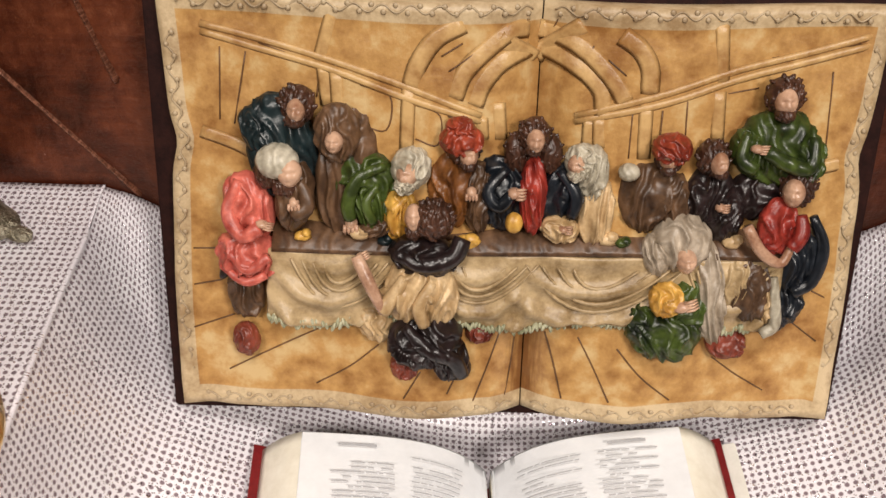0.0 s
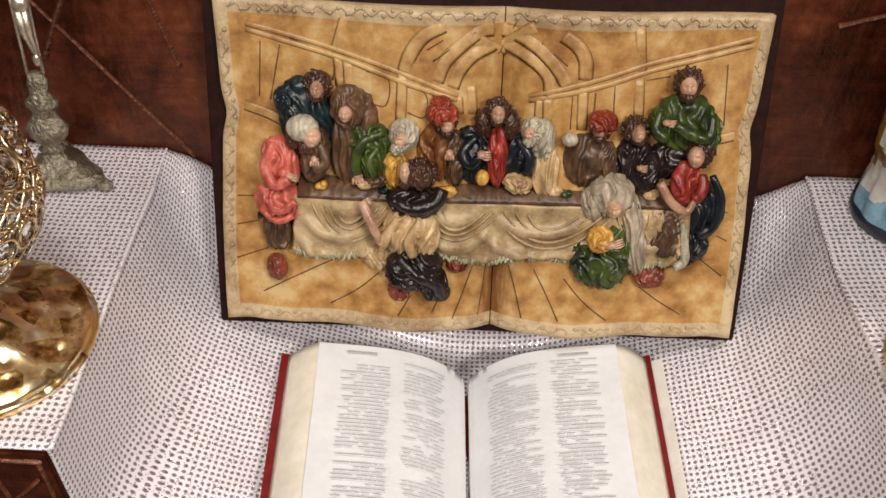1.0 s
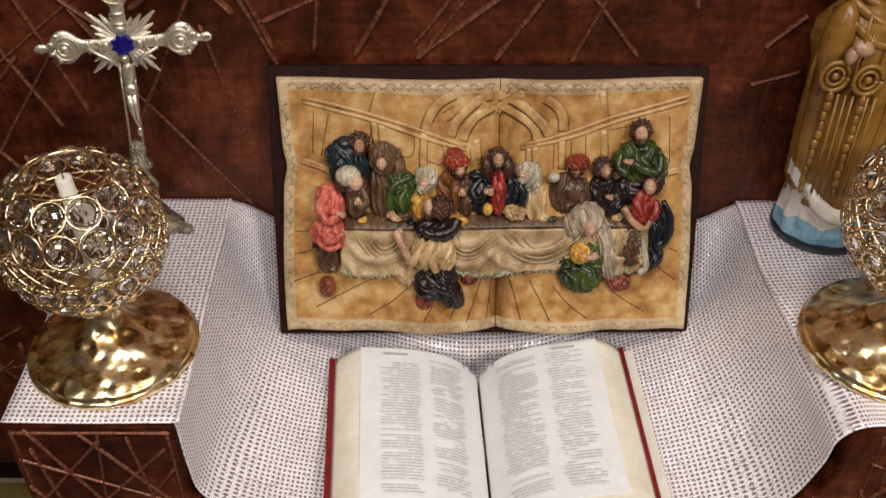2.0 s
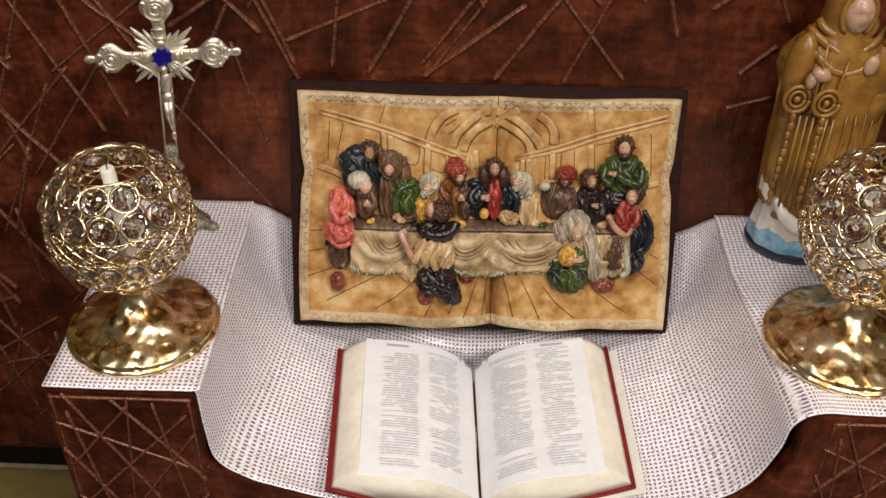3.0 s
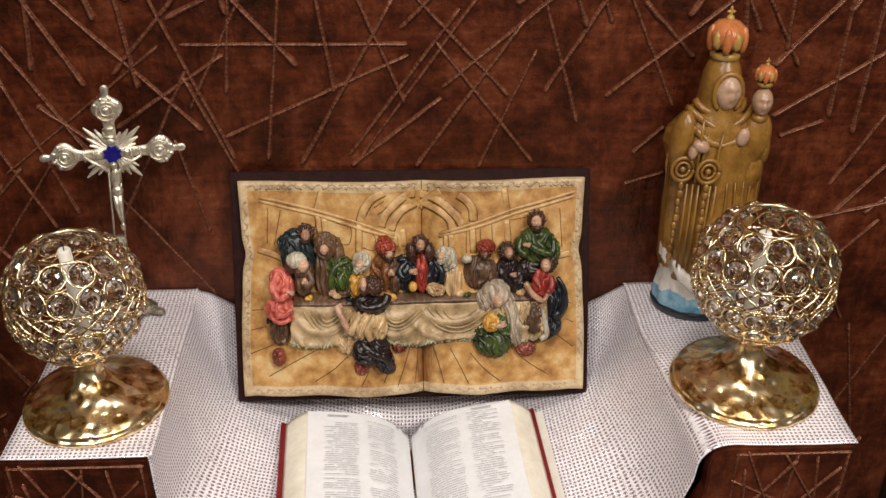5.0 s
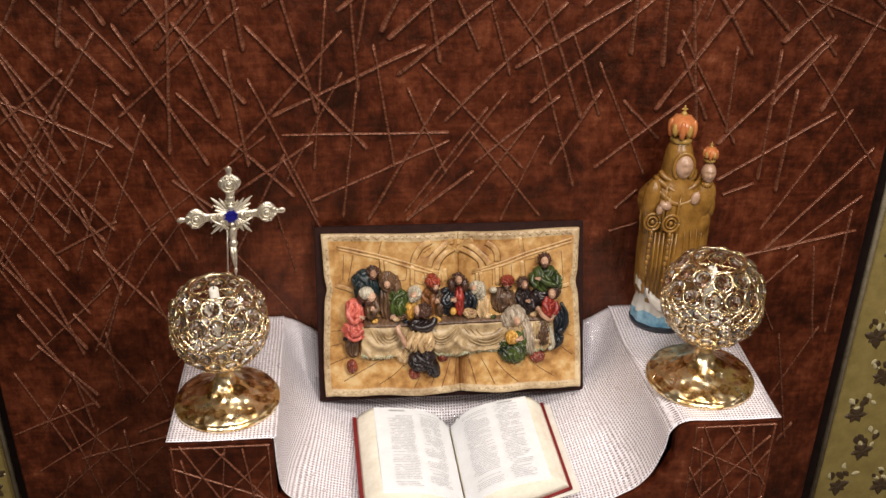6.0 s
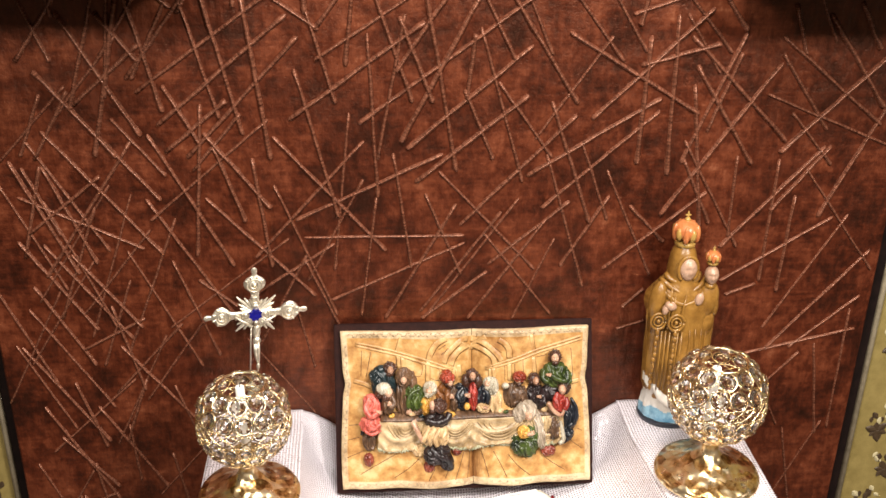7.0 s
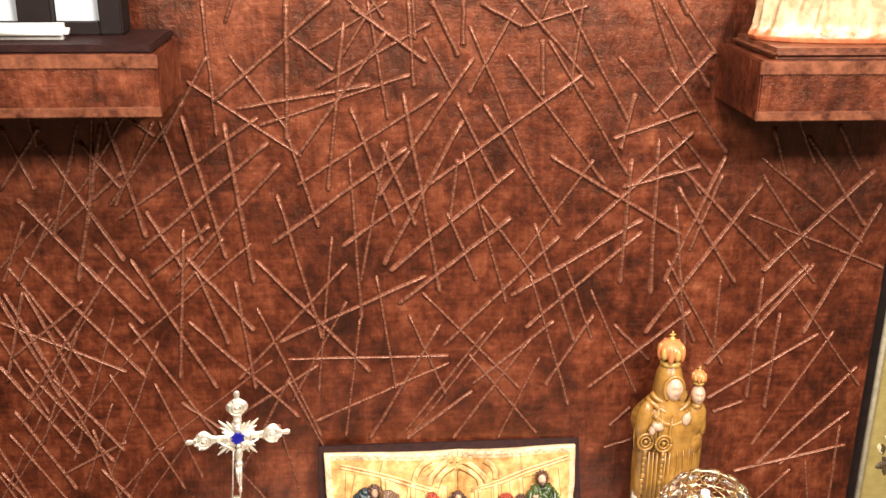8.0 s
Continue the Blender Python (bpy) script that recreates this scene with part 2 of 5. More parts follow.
def page_material():
    """The golden page, with a streaked browner band along the fold, strongest at its foot."""
    m = painted("antiqued_golden_page", (0.255, 0.112, 0.030), (0.49, 0.275, 0.094), 0.34, 0.0, 0.06)
    wash = next(k for k in m.node_tree.nodes if k.bl_idname == "ShaderNodeValToRGB").color_ramp.elements
    wash[0].position, wash[1].position = 0.36, 0.53
    wash.new(0.64).color = (0.60, 0.42, 0.20, 1)
    t = m.node_tree
    bsdf = t.nodes["Principled BSDF"]
    old = bsdf.inputs["Base Color"].links[0].from_socket
    coord, sep = t.nodes.new("ShaderNodeTexCoord"), t.nodes.new("ShaderNodeSeparateXYZ")
    t.links.new(coord.outputs["Object"], sep.inputs[0])
    stretch, streak = t.nodes.new("ShaderNodeMapping"), t.nodes.new("ShaderNodeTexNoise")
    stretch.inputs["Scale"].default_value = (1, 1, 0.12)
    streak.inputs["Scale"].default_value = 260.0
    t.links.new(coord.outputs["Object"], stretch.inputs[0])
    t.links.new(stretch.outputs[0], streak.inputs["Vector"])
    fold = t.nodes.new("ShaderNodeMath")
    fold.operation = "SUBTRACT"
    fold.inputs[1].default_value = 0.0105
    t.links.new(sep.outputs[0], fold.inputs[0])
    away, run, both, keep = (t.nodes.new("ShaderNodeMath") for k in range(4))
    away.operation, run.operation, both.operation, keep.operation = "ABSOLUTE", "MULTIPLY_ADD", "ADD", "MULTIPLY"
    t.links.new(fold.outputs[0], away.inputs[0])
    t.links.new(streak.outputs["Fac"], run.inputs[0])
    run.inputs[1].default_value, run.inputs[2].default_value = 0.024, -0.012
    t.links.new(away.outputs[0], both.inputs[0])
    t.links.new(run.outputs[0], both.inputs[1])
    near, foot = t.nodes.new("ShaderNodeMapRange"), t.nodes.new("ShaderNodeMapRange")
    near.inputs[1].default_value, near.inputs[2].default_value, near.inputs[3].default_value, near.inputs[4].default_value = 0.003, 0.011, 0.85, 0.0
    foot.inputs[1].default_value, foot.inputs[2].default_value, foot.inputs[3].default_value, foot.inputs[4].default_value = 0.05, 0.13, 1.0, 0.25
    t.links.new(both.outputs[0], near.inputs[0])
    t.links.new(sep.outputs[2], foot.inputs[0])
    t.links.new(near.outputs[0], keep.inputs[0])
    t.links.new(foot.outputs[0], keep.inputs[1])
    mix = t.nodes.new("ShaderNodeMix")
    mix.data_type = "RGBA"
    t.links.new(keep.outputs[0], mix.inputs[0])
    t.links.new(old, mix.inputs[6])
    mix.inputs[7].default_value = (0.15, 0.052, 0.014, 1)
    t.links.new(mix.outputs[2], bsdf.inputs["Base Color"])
    return m


PAGE = page_material()
PAGEBORDER = painted("antiqued_cream_border", (0.32, 0.21, 0.105), (0.60, 0.46, 0.28), 0.42)
STONE = painted("antiqued_tan_stonework", (0.30, 0.145, 0.044), (0.58, 0.37, 0.155), 0.36, 0.0, 0.06)
GROOVE = painted("antiqued_dark_line", (0.07, 0.030, 0.010), (0.16, 0.075, 0.028), 0.5)
STATUESKIN = painted("glazed_flesh", (0.30, 0.17, 0.10), (0.44, 0.28, 0.19), 0.3)
HABIT = painted("ochre_glazed_habit", (0.150, 0.066, 0.011), (0.285, 0.145, 0.030), 0.30)
CHALK = painted("glazed_white", (0.60, 0.56, 0.50), (0.76, 0.73, 0.68), 0.3)
SKYBLUE = painted("glazed_sky_blue", (0.05, 0.20, 0.34), (0.28, 0.48, 0.60), 0.28)
BLACKBAND = painted("glazed_blue_black", (0.010, 0.014, 0.022), (0.022, 0.028, 0.040), 0.3)
CROWNRED = painted("crown_orange_red", (0.30, 0.075, 0.022), (0.52, 0.18, 0.06), 0.3)
CROWNGOLD = painted("crown_dull_gold", (0.24, 0.14, 0.03), (0.42, 0.26, 0.07), 0.3)
GLASSPANE = Nodes("frosted_glass", 0.25, 0.0, Transmission_Weight=0.0).m
GLASSPANE.node_tree.nodes["Principled BSDF"].inputs["Base Color"].default_value = (0.38, 0.40, 0.42, 1)
SCROLL = painted("antiqued_tan_scroll", (0.30, 0.21, 0.12), (0.48, 0.37, 0.23), 0.45)
RUBBED = mottled("rubbed_copper_edge", (0.035, 0.0085, 0.004), (0.19, 0.062, 0.028), 30, 0.34, 0.0, 0.3, 0.001, 5)


# ---- mesh helpers ----
def part(name, bm, material, parent=None, label="", smooth=True):
    """Links a bmesh as one mesh object under a thing or a part."""
    me = bpy.data.meshes.new(name)
    bmesh.ops.recalc_face_normals(bm, faces=bm.faces)
    bm.to_mesh(me)
    bm.free()
    for m in material if isinstance(material, (list, tuple)) else [material]:
        me.materials.append(m)
    if smooth:
        me.polygons.foreach_set("use_smooth", [True] * len(me.polygons))
    ob = new(name, me)
    ob.parent = parent
    if label:
        ob["label"] = label
    return ob


def thing(name, m, label, category, group=""):
    ob = new(name)
    ob.empty_display_size = 0.02
    ob.matrix_world = m
    return tagged(ob, label, category, group)


def box(bm, lo, hi, bevel=0.0, mat=0):
    c = [(a + b) / 2 for a, b in zip(lo, hi)]
    s = [b - a for a, b in zip(lo, hi)]
    r = bmesh.ops.create_cube(bm, size=1, matrix=Matrix.Translation(c) @ Matrix.Diagonal((*s, 1)))
    faces = {f for v in r["verts"] for f in v.link_faces}
    if bevel:
        e = list({e for v in r["verts"] for e in v.link_edges})
        faces |= set(bmesh.ops.bevel(bm, geom=e, offset=bevel, segments=2, affect="EDGES")["faces"])
    for f in faces:
        if f.is_valid:
            f.material_index = mat
    return bm


def rings(bm, loops, closed=True, caps=(True, True), mat=0):
    """Skins a list of loops of points that have the same count."""
    vs = [[bm.verts.new(p) for p in loop] for loop in loops]
    n = len(vs[0])
    for a, b in zip(vs, vs[1:]):
        for i in range(n if closed else n - 1):
            j = (i + 1) % n
            bm.faces.new((a[i], a[j], b[j], b[i])).material_index = mat
    for flag, loop in zip(caps, (vs[0], vs[-1])):
        if flag and closed:
            bm.faces.new(loop).material_index = mat
    return bm


def lathe(bm, profile, seg=40, centre=(0, 0), mat=0, caps=(True, True)):
    cx, cy = centre
    return rings(bm, [[(cx + r * math.cos(2 * math.pi * i / seg), cy + r * math.sin(2 * math.pi * i / seg), z) for i in range(seg)] for r, z in profile], True, caps, mat)


def tube(bm, path, radius, seg=8, flat=1.0, normal=(0, -1, 0), mat=0, taper=None):
    """A round or flattened bar along a path; flat scales it along the normal."""
    path = [Vector(p) for p in path]
    nrm = Vector(normal)
    loops = []
    for i, p in enumerate(path):
        d = (path[min(i + 1, len(path) - 1)] - path[max(i - 1, 0)]).normalized()
        side = d.cross(nrm)
        side = side.normalized() if side.length > 1e-6 else Vector((1, 0, 0))
        up = side.cross(d).normalized()
        r = radius * (taper[i] if taper else 1)
        loops.append([p + side * (r * math.cos(2 * math.pi * k / seg)) + up * (r * flat * math.sin(2 * math.pi * k / seg)) for k in range(seg)])
    return rings(bm, loops, mat=mat)


def ball(bm, u, v, start=-math.pi, sweep=2 * math.pi):
    """A unit sphere, or the slice of one from an angle on; gives its points and faces."""
    full = sweep > 6.28
    n = u if full else u + 1
    low, top = bm.verts.new((0, 0, -1)), bm.verts.new((0, 0, 1))
    rows = []
    for j in range(1, v):
        e = math.pi * (j / v - 0.5)
        rows.append([bm.verts.new((math.cos(e) * math.cos(start + sweep * i / u), math.cos(e) * math.sin(start + sweep * i / u), math.sin(e))) for i in range(n)])
    faces = []
    for i in range(u):
        k = (i + 1) % n
        faces.append(bm.faces.new((low, rows[0][k], rows[0][i])))
        faces.append(bm.faces.new((top, rows[-1][i], rows[-1][k])))
        for a, b in zip(rows, rows[1:]):
            faces.append(bm.faces.new((a[i], a[k], b[k], b[i])))
    return [low, top, *(w for r in rows for w in r)], faces


def blob(bm, centre, radii, turn=(0, 0, 0), folds=0, depth=0.0, rough=0.0, mat=0, u=14, v=10, seed=0.0):
    """A rounded lump with wandering fold lines running down it and an uneven skin."""
    balls = ball(bm, u, v)
    m = pose(*centre, *turn)
    verts, faces = balls
    for w in verts:
        a = math.atan2(w.co.y, w.co.x)
        k = 1.0
        if folds:
            q = w.co + 0.45 * noise.noise_vector(w.co * 1.3 + Vector((seed, seed, 0)))
            q = Vector((q.x * folds * 0.52, q.y * folds * 0.52, q.z * 1.25)) + Vector((seed * 3.1, 0, seed))
            s = 1 - 2.6 * abs(noise.noise(q))
            k += depth * s * max(1 - w.co.z ** 4, 0) ** 0.5
        if rough:
            k += rough * noise.noise(w.co * 2.3 + Vector((seed, seed * 1.7, 0)))
        w.co = m @ Vector((w.co.x * radii[0] * k, w.co.y * radii[1] * k, w.co.z * radii[2] * (1 + 0.4 * (k - 1))))
    for f in faces:
        f.material_index = mat
    return bm


def spline(points, steps=6):
    """Catmull-Rom through points of any dimension."""
    p = [Vector(q) for q in points]
    p = [2 * p[0] - p[1], *p, 2 * p[-1] - p[-2]]
    out = []
    for i in range(1, len(p) - 2):
        for k in range(steps):
            t = k / steps
            out.append(0.5 * ((2 * p[i]) + (p[i + 1] - p[i - 1]) * t + (2 * p[i - 1] - 5 * p[i] + 4 * p[i + 1] - p[i + 2]) * t ** 2 + (3 * p[i] - p[i - 1] - 3 * p[i + 1] + p[i + 2]) * t ** 3))
    out.append(p[-2])
    return out


# ---- the room ----
WALL = 0.092            # front face of the leather-covered panel
PANEL = (-0.716, 0.664, -0.348, 1.55)
FLOOR, CEIL = -0.72, 1.78


def setting(name, lo, hi, material, label, bevel=0.0):
    return tagged(part(name, box(bmesh.new(), lo, hi, bevel), material, None, label, False), label, "", "", "structure")


# Added shell out of view; its colours steer how much light bounces back.
setting("floor", (-2.2, -3.6, FLOOR - 0.1), (2.2, 0.3, FLOOR), TILE, "unseen tiled floor of the room, toned dark to cut bounce")
setting("ceiling", (-2.2, -3.6, CEIL), (2.2, 0.3, CEIL + 0.1), WHITEWASH, "unseen warm white plaster ceiling that brightens gold reflections")
setting("wall_west", (-2.3, -3.6, FLOOR), (-2.2, 0.3, CEIL), PLASTER, "unseen plaster wall, toned dark to cut bounce")
setting("wall_east", (2.2, -3.6, FLOOR), (2.3, 0.3, CEIL), PLASTER, "unseen plaster wall, toned dark to cut bounce")
setting("wall_south", (-2.2, -3.7, FLOOR), (2.2, -3.6, CEIL), PLASTER, "unseen plaster wall, toned dark to cut bounce")
setting("wall_north", (-2.2, 0.135, FLOOR), (2.2, 0.25, CEIL), OLIVE, "olive gold brocade covered wall")
panel = setting("wall_panel", (PANEL[0], WALL, PANEL[2]), (PANEL[1], 0.134, PANEL[3]), LEATHER, "dark copper-brown leather panel with raised ridges", 0.003)
recess = bmesh.new()
box(recess, (PANEL[0] - 0.025, 0.127, PANEL[2] - 0.076), (PANEL[0] - 0.001, 0.1345, PANEL[3]))
box(recess, (PANEL[1] + 0.001, 0.127, PANEL[2] - 0.076), (PANEL[1] + 0.033, 0.1345, PANEL[3]))
box(recess, (PANEL[0] - 0.001, 0.127, PANEL[2] - 0.076), (PANEL[1] + 0.001, 0.1345, PANEL[2] - 0.001))
tagged(part("trim", recess, DARK, None, "", False), "dark stained strip round the leather panel", "", "", "structure")
beads = bmesh.new()
for a, b in (((PANEL[0] - 0.031, 0.128, PANEL[2] - 0.082), (PANEL[0] - 0.031, 0.128, PANEL[3])),
             ((PANEL[1] + 0.039, 0.128, PANEL[2] - 0.082), (PANEL[1] + 0.039, 0.128, PANEL[3])),
             ((PANEL[0] - 0.031, 0.128, PANEL[2] - 0.082), (PANEL[1] + 0.039, 0.128, PANEL[2] - 0.082))):
    tube(beads, [a, b], 0.0052, 8)
tagged(part("trim", beads, CREAM), "thin cream bead moulding round the panel", "", "", "structure")


# ---- the stand and its cloth ----
def cloth_profile(y):
    """The cloth's line across the stand at depth y: x and z."""
    front = [(-0.392, 0.089), (-0.32, 0.089), (-0.257, 0.0895), (-0.2515, 0.085), (-0.250, 0.035), (-0.243, -0.006), (-0.205, -0.034), (-0.13, -0.056), (0.0, -0.084),
             (0.13, -0.062), (0.210, -0.042), (0.254, -0.010), (0.274, 0.038), (0.280, 0.072), (0.300, 0.089), (0.34, 0.089), (0.433, 0.089)]
    mid = [(-0.394, 0.089), (-0.32, 0.089), (-0.261, 0.0895), (-0.2555, 0.085), (-0.237, 0.042), (-0.214, 0.006), (-0.19, -0.012), (-0.12, -0.044), (0.0, -0.080),
           (0.12, -0.044), (0.19, -0.010), (0.218, 0.010), (0.242, 0.045), (0.2595, 0.084), (0.266, 0.0895), (0.34, 0.089), (0.435, 0.089)]
    back = [(-0.396, 0.089), (-0.32, 0.089), (-0.263, 0.0895), (-0.2575, 0.087), (-0.238, 0.078), (-0.218, 0.066), (-0.19, 0.052), (-0.12, 0.034), (0.0, 0.012),
            (0.12, 0.034), (0.19, 0.050), (0.22, 0.064), (0.244, 0.078), (0.2605, 0.087), (0.266, 0.0895), (0.34, 0.089), (0.437, 0.089)]
    if y < 0:
        k = (y + 0.206) / 0.206
        a, b = front, mid
    else:
        k = min(max((y - 0.025) / 0.065, 0), 1)
        a, b = mid, back
    k = k * k * (3 - 2 * k)
    return spline([((1 - k) * p[0] + k * q[0], (1 - k) * p[1] + k * q[1]) for p, q in zip(a, b)], 7)


def altar_cloth():
    bm = bmesh.new()
    uv = bm.loops.layers.uv.new("UVMap")
    ys = [-0.2065 + (0.091 + 0.2065) * j / 46 for j in range(47)]
    grid, arcs = [], []
    for y in ys:
        line, row, arc, s = cloth_profile(y), [], [], 0.0
        for i, p in enumerate(line):
            if i:
                s += (p - line[i - 1]).length
            wave = 0.0016 * noise.noise(Vector((p.x * 16, y * 16, 3.0))) + 0.0007 * noise.noise(Vector((p.x * 60, y * 45, 9.0)))
            flat = 1 if abs(p.y - 0.089) > 0.002 else 0.35
            row.append(bm.verts.new((p.x, y, p.y + wave * flat * 2.4)))
            arc.append(s)
        grid.append(row)
        arcs.append(arc)
    runs = [[0.0] * len(grid[0])]
    for j in range(1, len(ys)):
        runs.append([runs[-1][i] + (grid[j][i].co - grid[j - 1][i].co).length for i in range(len(grid[0]))])
    for j in range(len(ys) - 1):
        for i in range(len(grid[0]) - 1):
            f = bm.faces.new((grid[j][i], grid[j][i + 1], grid[j + 1][i + 1], grid[j + 1][i]))
            for loop, (a, b) in zip(f.loops, ((j, i), (j, i + 1), (j + 1, i + 1), (j + 1, i))):
                loop[uv].uv = (arcs[32][b], runs[a][b])
    ob = part("altar_cloth", bm, CLOTH)
    mod = ob.modifiers.new("thickness", "SOLIDIFY")
    mod.thickness, mod.offset = 0.0016, -1
    return tagged(ob, "silver-white cloth with small dark holes draped over the stand", "cloth")


def extruded(points, y0, y1, bevel=0.0):
    bm = bmesh.new()
    f = bm.faces.new([bm.verts.new((x, y0, z)) for x, z in points])
    r = bmesh.ops.extrude_face_region(bm, geom=[f])
    bmesh.ops.translate(bm, verts=[v for v in r["geom"] if isinstance(v, bmesh.types.BMVert)], vec=(0, y1 - y0, 0))
    if bevel:
        bmesh.ops.bevel(bm, geom=list(bm.edges), offset=bevel, segments=2, affect="EDGES")
    return bm


BASE = -0.27


def altar_stand():
    ob = thing("altar_stand", pose(0, 0, 0), "copper-brown leather-covered stand with a dipped middle, fixed to the panel", "stand")
    corner = [(0.290 + 0.02 * (1 - math.cos(a)), 0.066 + 0.02 * math.sin(a)) for a in (0, 0.4, 0.8, 1.2, math.pi / 2)]
    dip = spline([(-0.254, -0.012), (-0.16, -0.052), (0.0, -0.088), (0.15, -0.067), (0.258, -0.022), (0.290, 0.03)], 5)
    top = [(-0.393, 0.0865), (-0.254, 0.0865), *[(p.x, p.y) for p in dip], *corner, (0.432, 0.0865)]
    part("front_board", extruded([*top, (0.432, BASE), (-0.393, BASE)], -0.208, -0.190, 0.0015), LEATHER, ob, "", False)
    part("side_board", box(bmesh.new(), (-0.392, -0.189, BASE), (-0.375, WALL - 0.001, 0.0865), 0.001), LEATHER, ob, "", False)
    part("side_board", box(bmesh.new(), (0.414, -0.189, BASE), (0.431, WALL - 0.001, 0.0865), 0.001), LEATHER, ob, "", False)
    part("top_board", box(bmesh.new(), (-0.374, -0.189, 0.070), (-0.268, WALL - 0.001, 0.0865), 0.001), DARK, ob, "", False)
    part("top_board", box(bmesh.new(), (0.306, -0.189, 0.070), (0.413, WALL - 0.001, 0.0865), 0.001), DARK, ob, "", False)
    part("bottom_board", box(bmesh.new(), (-0.374, -0.189, BASE), (0.413, WALL - 0.001, BASE + 0.016), 0.001), DARK, ob, "", False)
    return ob


# ---- upper shelves ----
def wall_shelf(x0, x1, z0, z1, y0):
    ob = thing("wall_shelf", pose((x0 + x1) / 2, WALL, z0), "copper-brown box shelf with moulded edge on the leather panel", "shelf", "upper shelves")
    w, h, d = (x1 - x0) / 2, z1 - z0, y0 - WALL
    part("shelf_box", box(bmesh.new(), (-w, d, 0), (w, -0.001, h), 0.002), LEATHER, ob, "", False)
    rim = bmesh.new()
    for a, b in ((0.001, 0.013), (h - 0.017, h - 0.001)):
        box(rim, (-w - 0.002, d - 0.0025, a), (w + 0.002, d + 0.003, b), 0.001)
    part("edge_moulding", rim, RUBBED, ob, "", False)
    return ob


BEAMS = [[(-172, 239), (-140, 232), (-101, 222), (-61, 210), (-21, 195)], [(-172, 235), (-141, 227), (-101, 217), (-61, 204), (-21, 192)], [(189, 242), (149, 231), (113, 222), (77, 210), (30, 196)], [(189, 237), (149, 226), (114, 217), (78, 205), (30, 193)]]
COLUMNS = [[(-100, 249), (-104, 236), (-108, 222)], [(-106, 219), (-104, 198)], [(-60, 210), (-61, 174)], [(67, 204), (68, 174)], [(107, 215), (103, 248)], [(106, 211), (108, 184)], [(38, 194), (38, 180)], [(-21, 194), (-20, 182)], [(-12, 202), (-10, 182)], [(43, 195), (44, 179)], [(-99, 216), (-98, 192)], [(-175, 180), (-157, 174), (-143, 167)], [(190, 173), (166, 167)]]
ARCHES = [[(-59, 210), (-55, 223), (-46, 236), (-32, 244)], [(-25, 201), (-21, 212), (-11, 224), (4, 231)], [(-36, 205), (-31, 218), (-20, 230), (-7, 240), (3, 241)], [(68, 210), (67, 223), (61, 233), (51, 240)], [(45, 197), (43, 210), (35, 219), (22, 227), (10, 231)], [(9, 240), (23, 237), (36, 229), (49, 216), (56, 205)], [(-13, 236), (1, 228), (7, 224)], [(8, 226), (23, 238), (31, 244)]]
GROOVES = [[(-86, 210), (-70, 205), (-72, 186), (-88, 189)], [(-68, 205), (-64, 203)], [(-56, 201), (-43, 195), (-44, 179), (-56, 182)], [(-39, 195), (-24, 189), (-26, 177), (-39, 180)], [(-162, 227), (-164, 187)], [(-148, 225), (-156, 185)], [(-141, 230), (-108, 219)], [(-108, 216), (-110, 202)], [(168, 222), (171, 178)], [(133, 229), (181, 237)], [(60, 201), (60, 174)], [(76, 201), (76, 179)], [(89, 206), (90, 186)], [(111, 210), (128, 213)], [(-43, 227), (-32, 234)], [(-39, 219), (-25, 229)], [(30, 219), (37, 234)], [(45, 227), (55, 219)], [(1, 240), (2, 248)], [(15, 238), (19, 248)]]
PLANKS = [[(-110, 64), (-139, 48), (-167, 32)], [(-76, 56), (-93, 40), (-114, 26)], [(-51, 40), (-61, 21)], [(-5, 64), (-12, 41), (-20, 17)], [(-24, 52), (-35, 25)], [(22, 64), (28, 45), (34, 22)], [(41, 64), (51, 45), (62, 22)], [(64, 58), (80, 39), (99, 23)], [(122, 51), (138, 39), (157, 27)], [(165, 75), (185, 60)], [(-162, 69), (-187, 59)], [(-168, 91), (-185, 87)], [(-165, 111), (-184, 110)], [(177, 93), (189, 87)], [(178, 113), (189, 109)], [(5, 64), (3, 41), (0, 19)]]


# ---- assembling the large things ----
stand = altar_stand()
cloth = altar_cloth()
wall_shelf(-0.714, -0.365, 0.795, 0.871, -0.065)
wall_shelf(0.370, 0.660, 0.784, 0.860, -0.068)


# ---- relief plaque: x across, z up the board, -y out of it ----
LEAN_BACK = 21.3
GUTTER = 0.0105        # the fold lies off the board's middle
plaque = thing("relief_plaque", pose(0.002, -0.011, -0.001, -LEAN_BACK, 0.5, 1.2), "painted resin supper relief shaped as an open book, on dark board", "plaque")
part("backing_board", box(bmesh.new(), (-0.2045, -0.001, 0), (0.2045, 0.012, 0.267), 0.0012), BROWN, plaque, "dark brown wooden backing board", False)


def page_height(u):
    """How far an open page stands off the board at u from the gutter."""
    a = abs(u - GUTTER) / 0.192
    return 0.0075 + 0.013 * math.exp(-((a - 0.26) / 0.30) ** 2) * min(1.0, (a / 0.10)) ** 0.7 + 0.004 * math.sin(2.6 * a) ** 2 - 0.004 * math.exp(-(a / 0.04) ** 2)


def page_edge(v, side=1):
    """The wavy outer edge of a page, from the gutter."""
    return (0.1850 if side > 0 else 0.2045) + 0.0022 * math.sin(26 * v) - 0.0035 * math.exp(-((v - 0.175) / 0.012) ** 2)


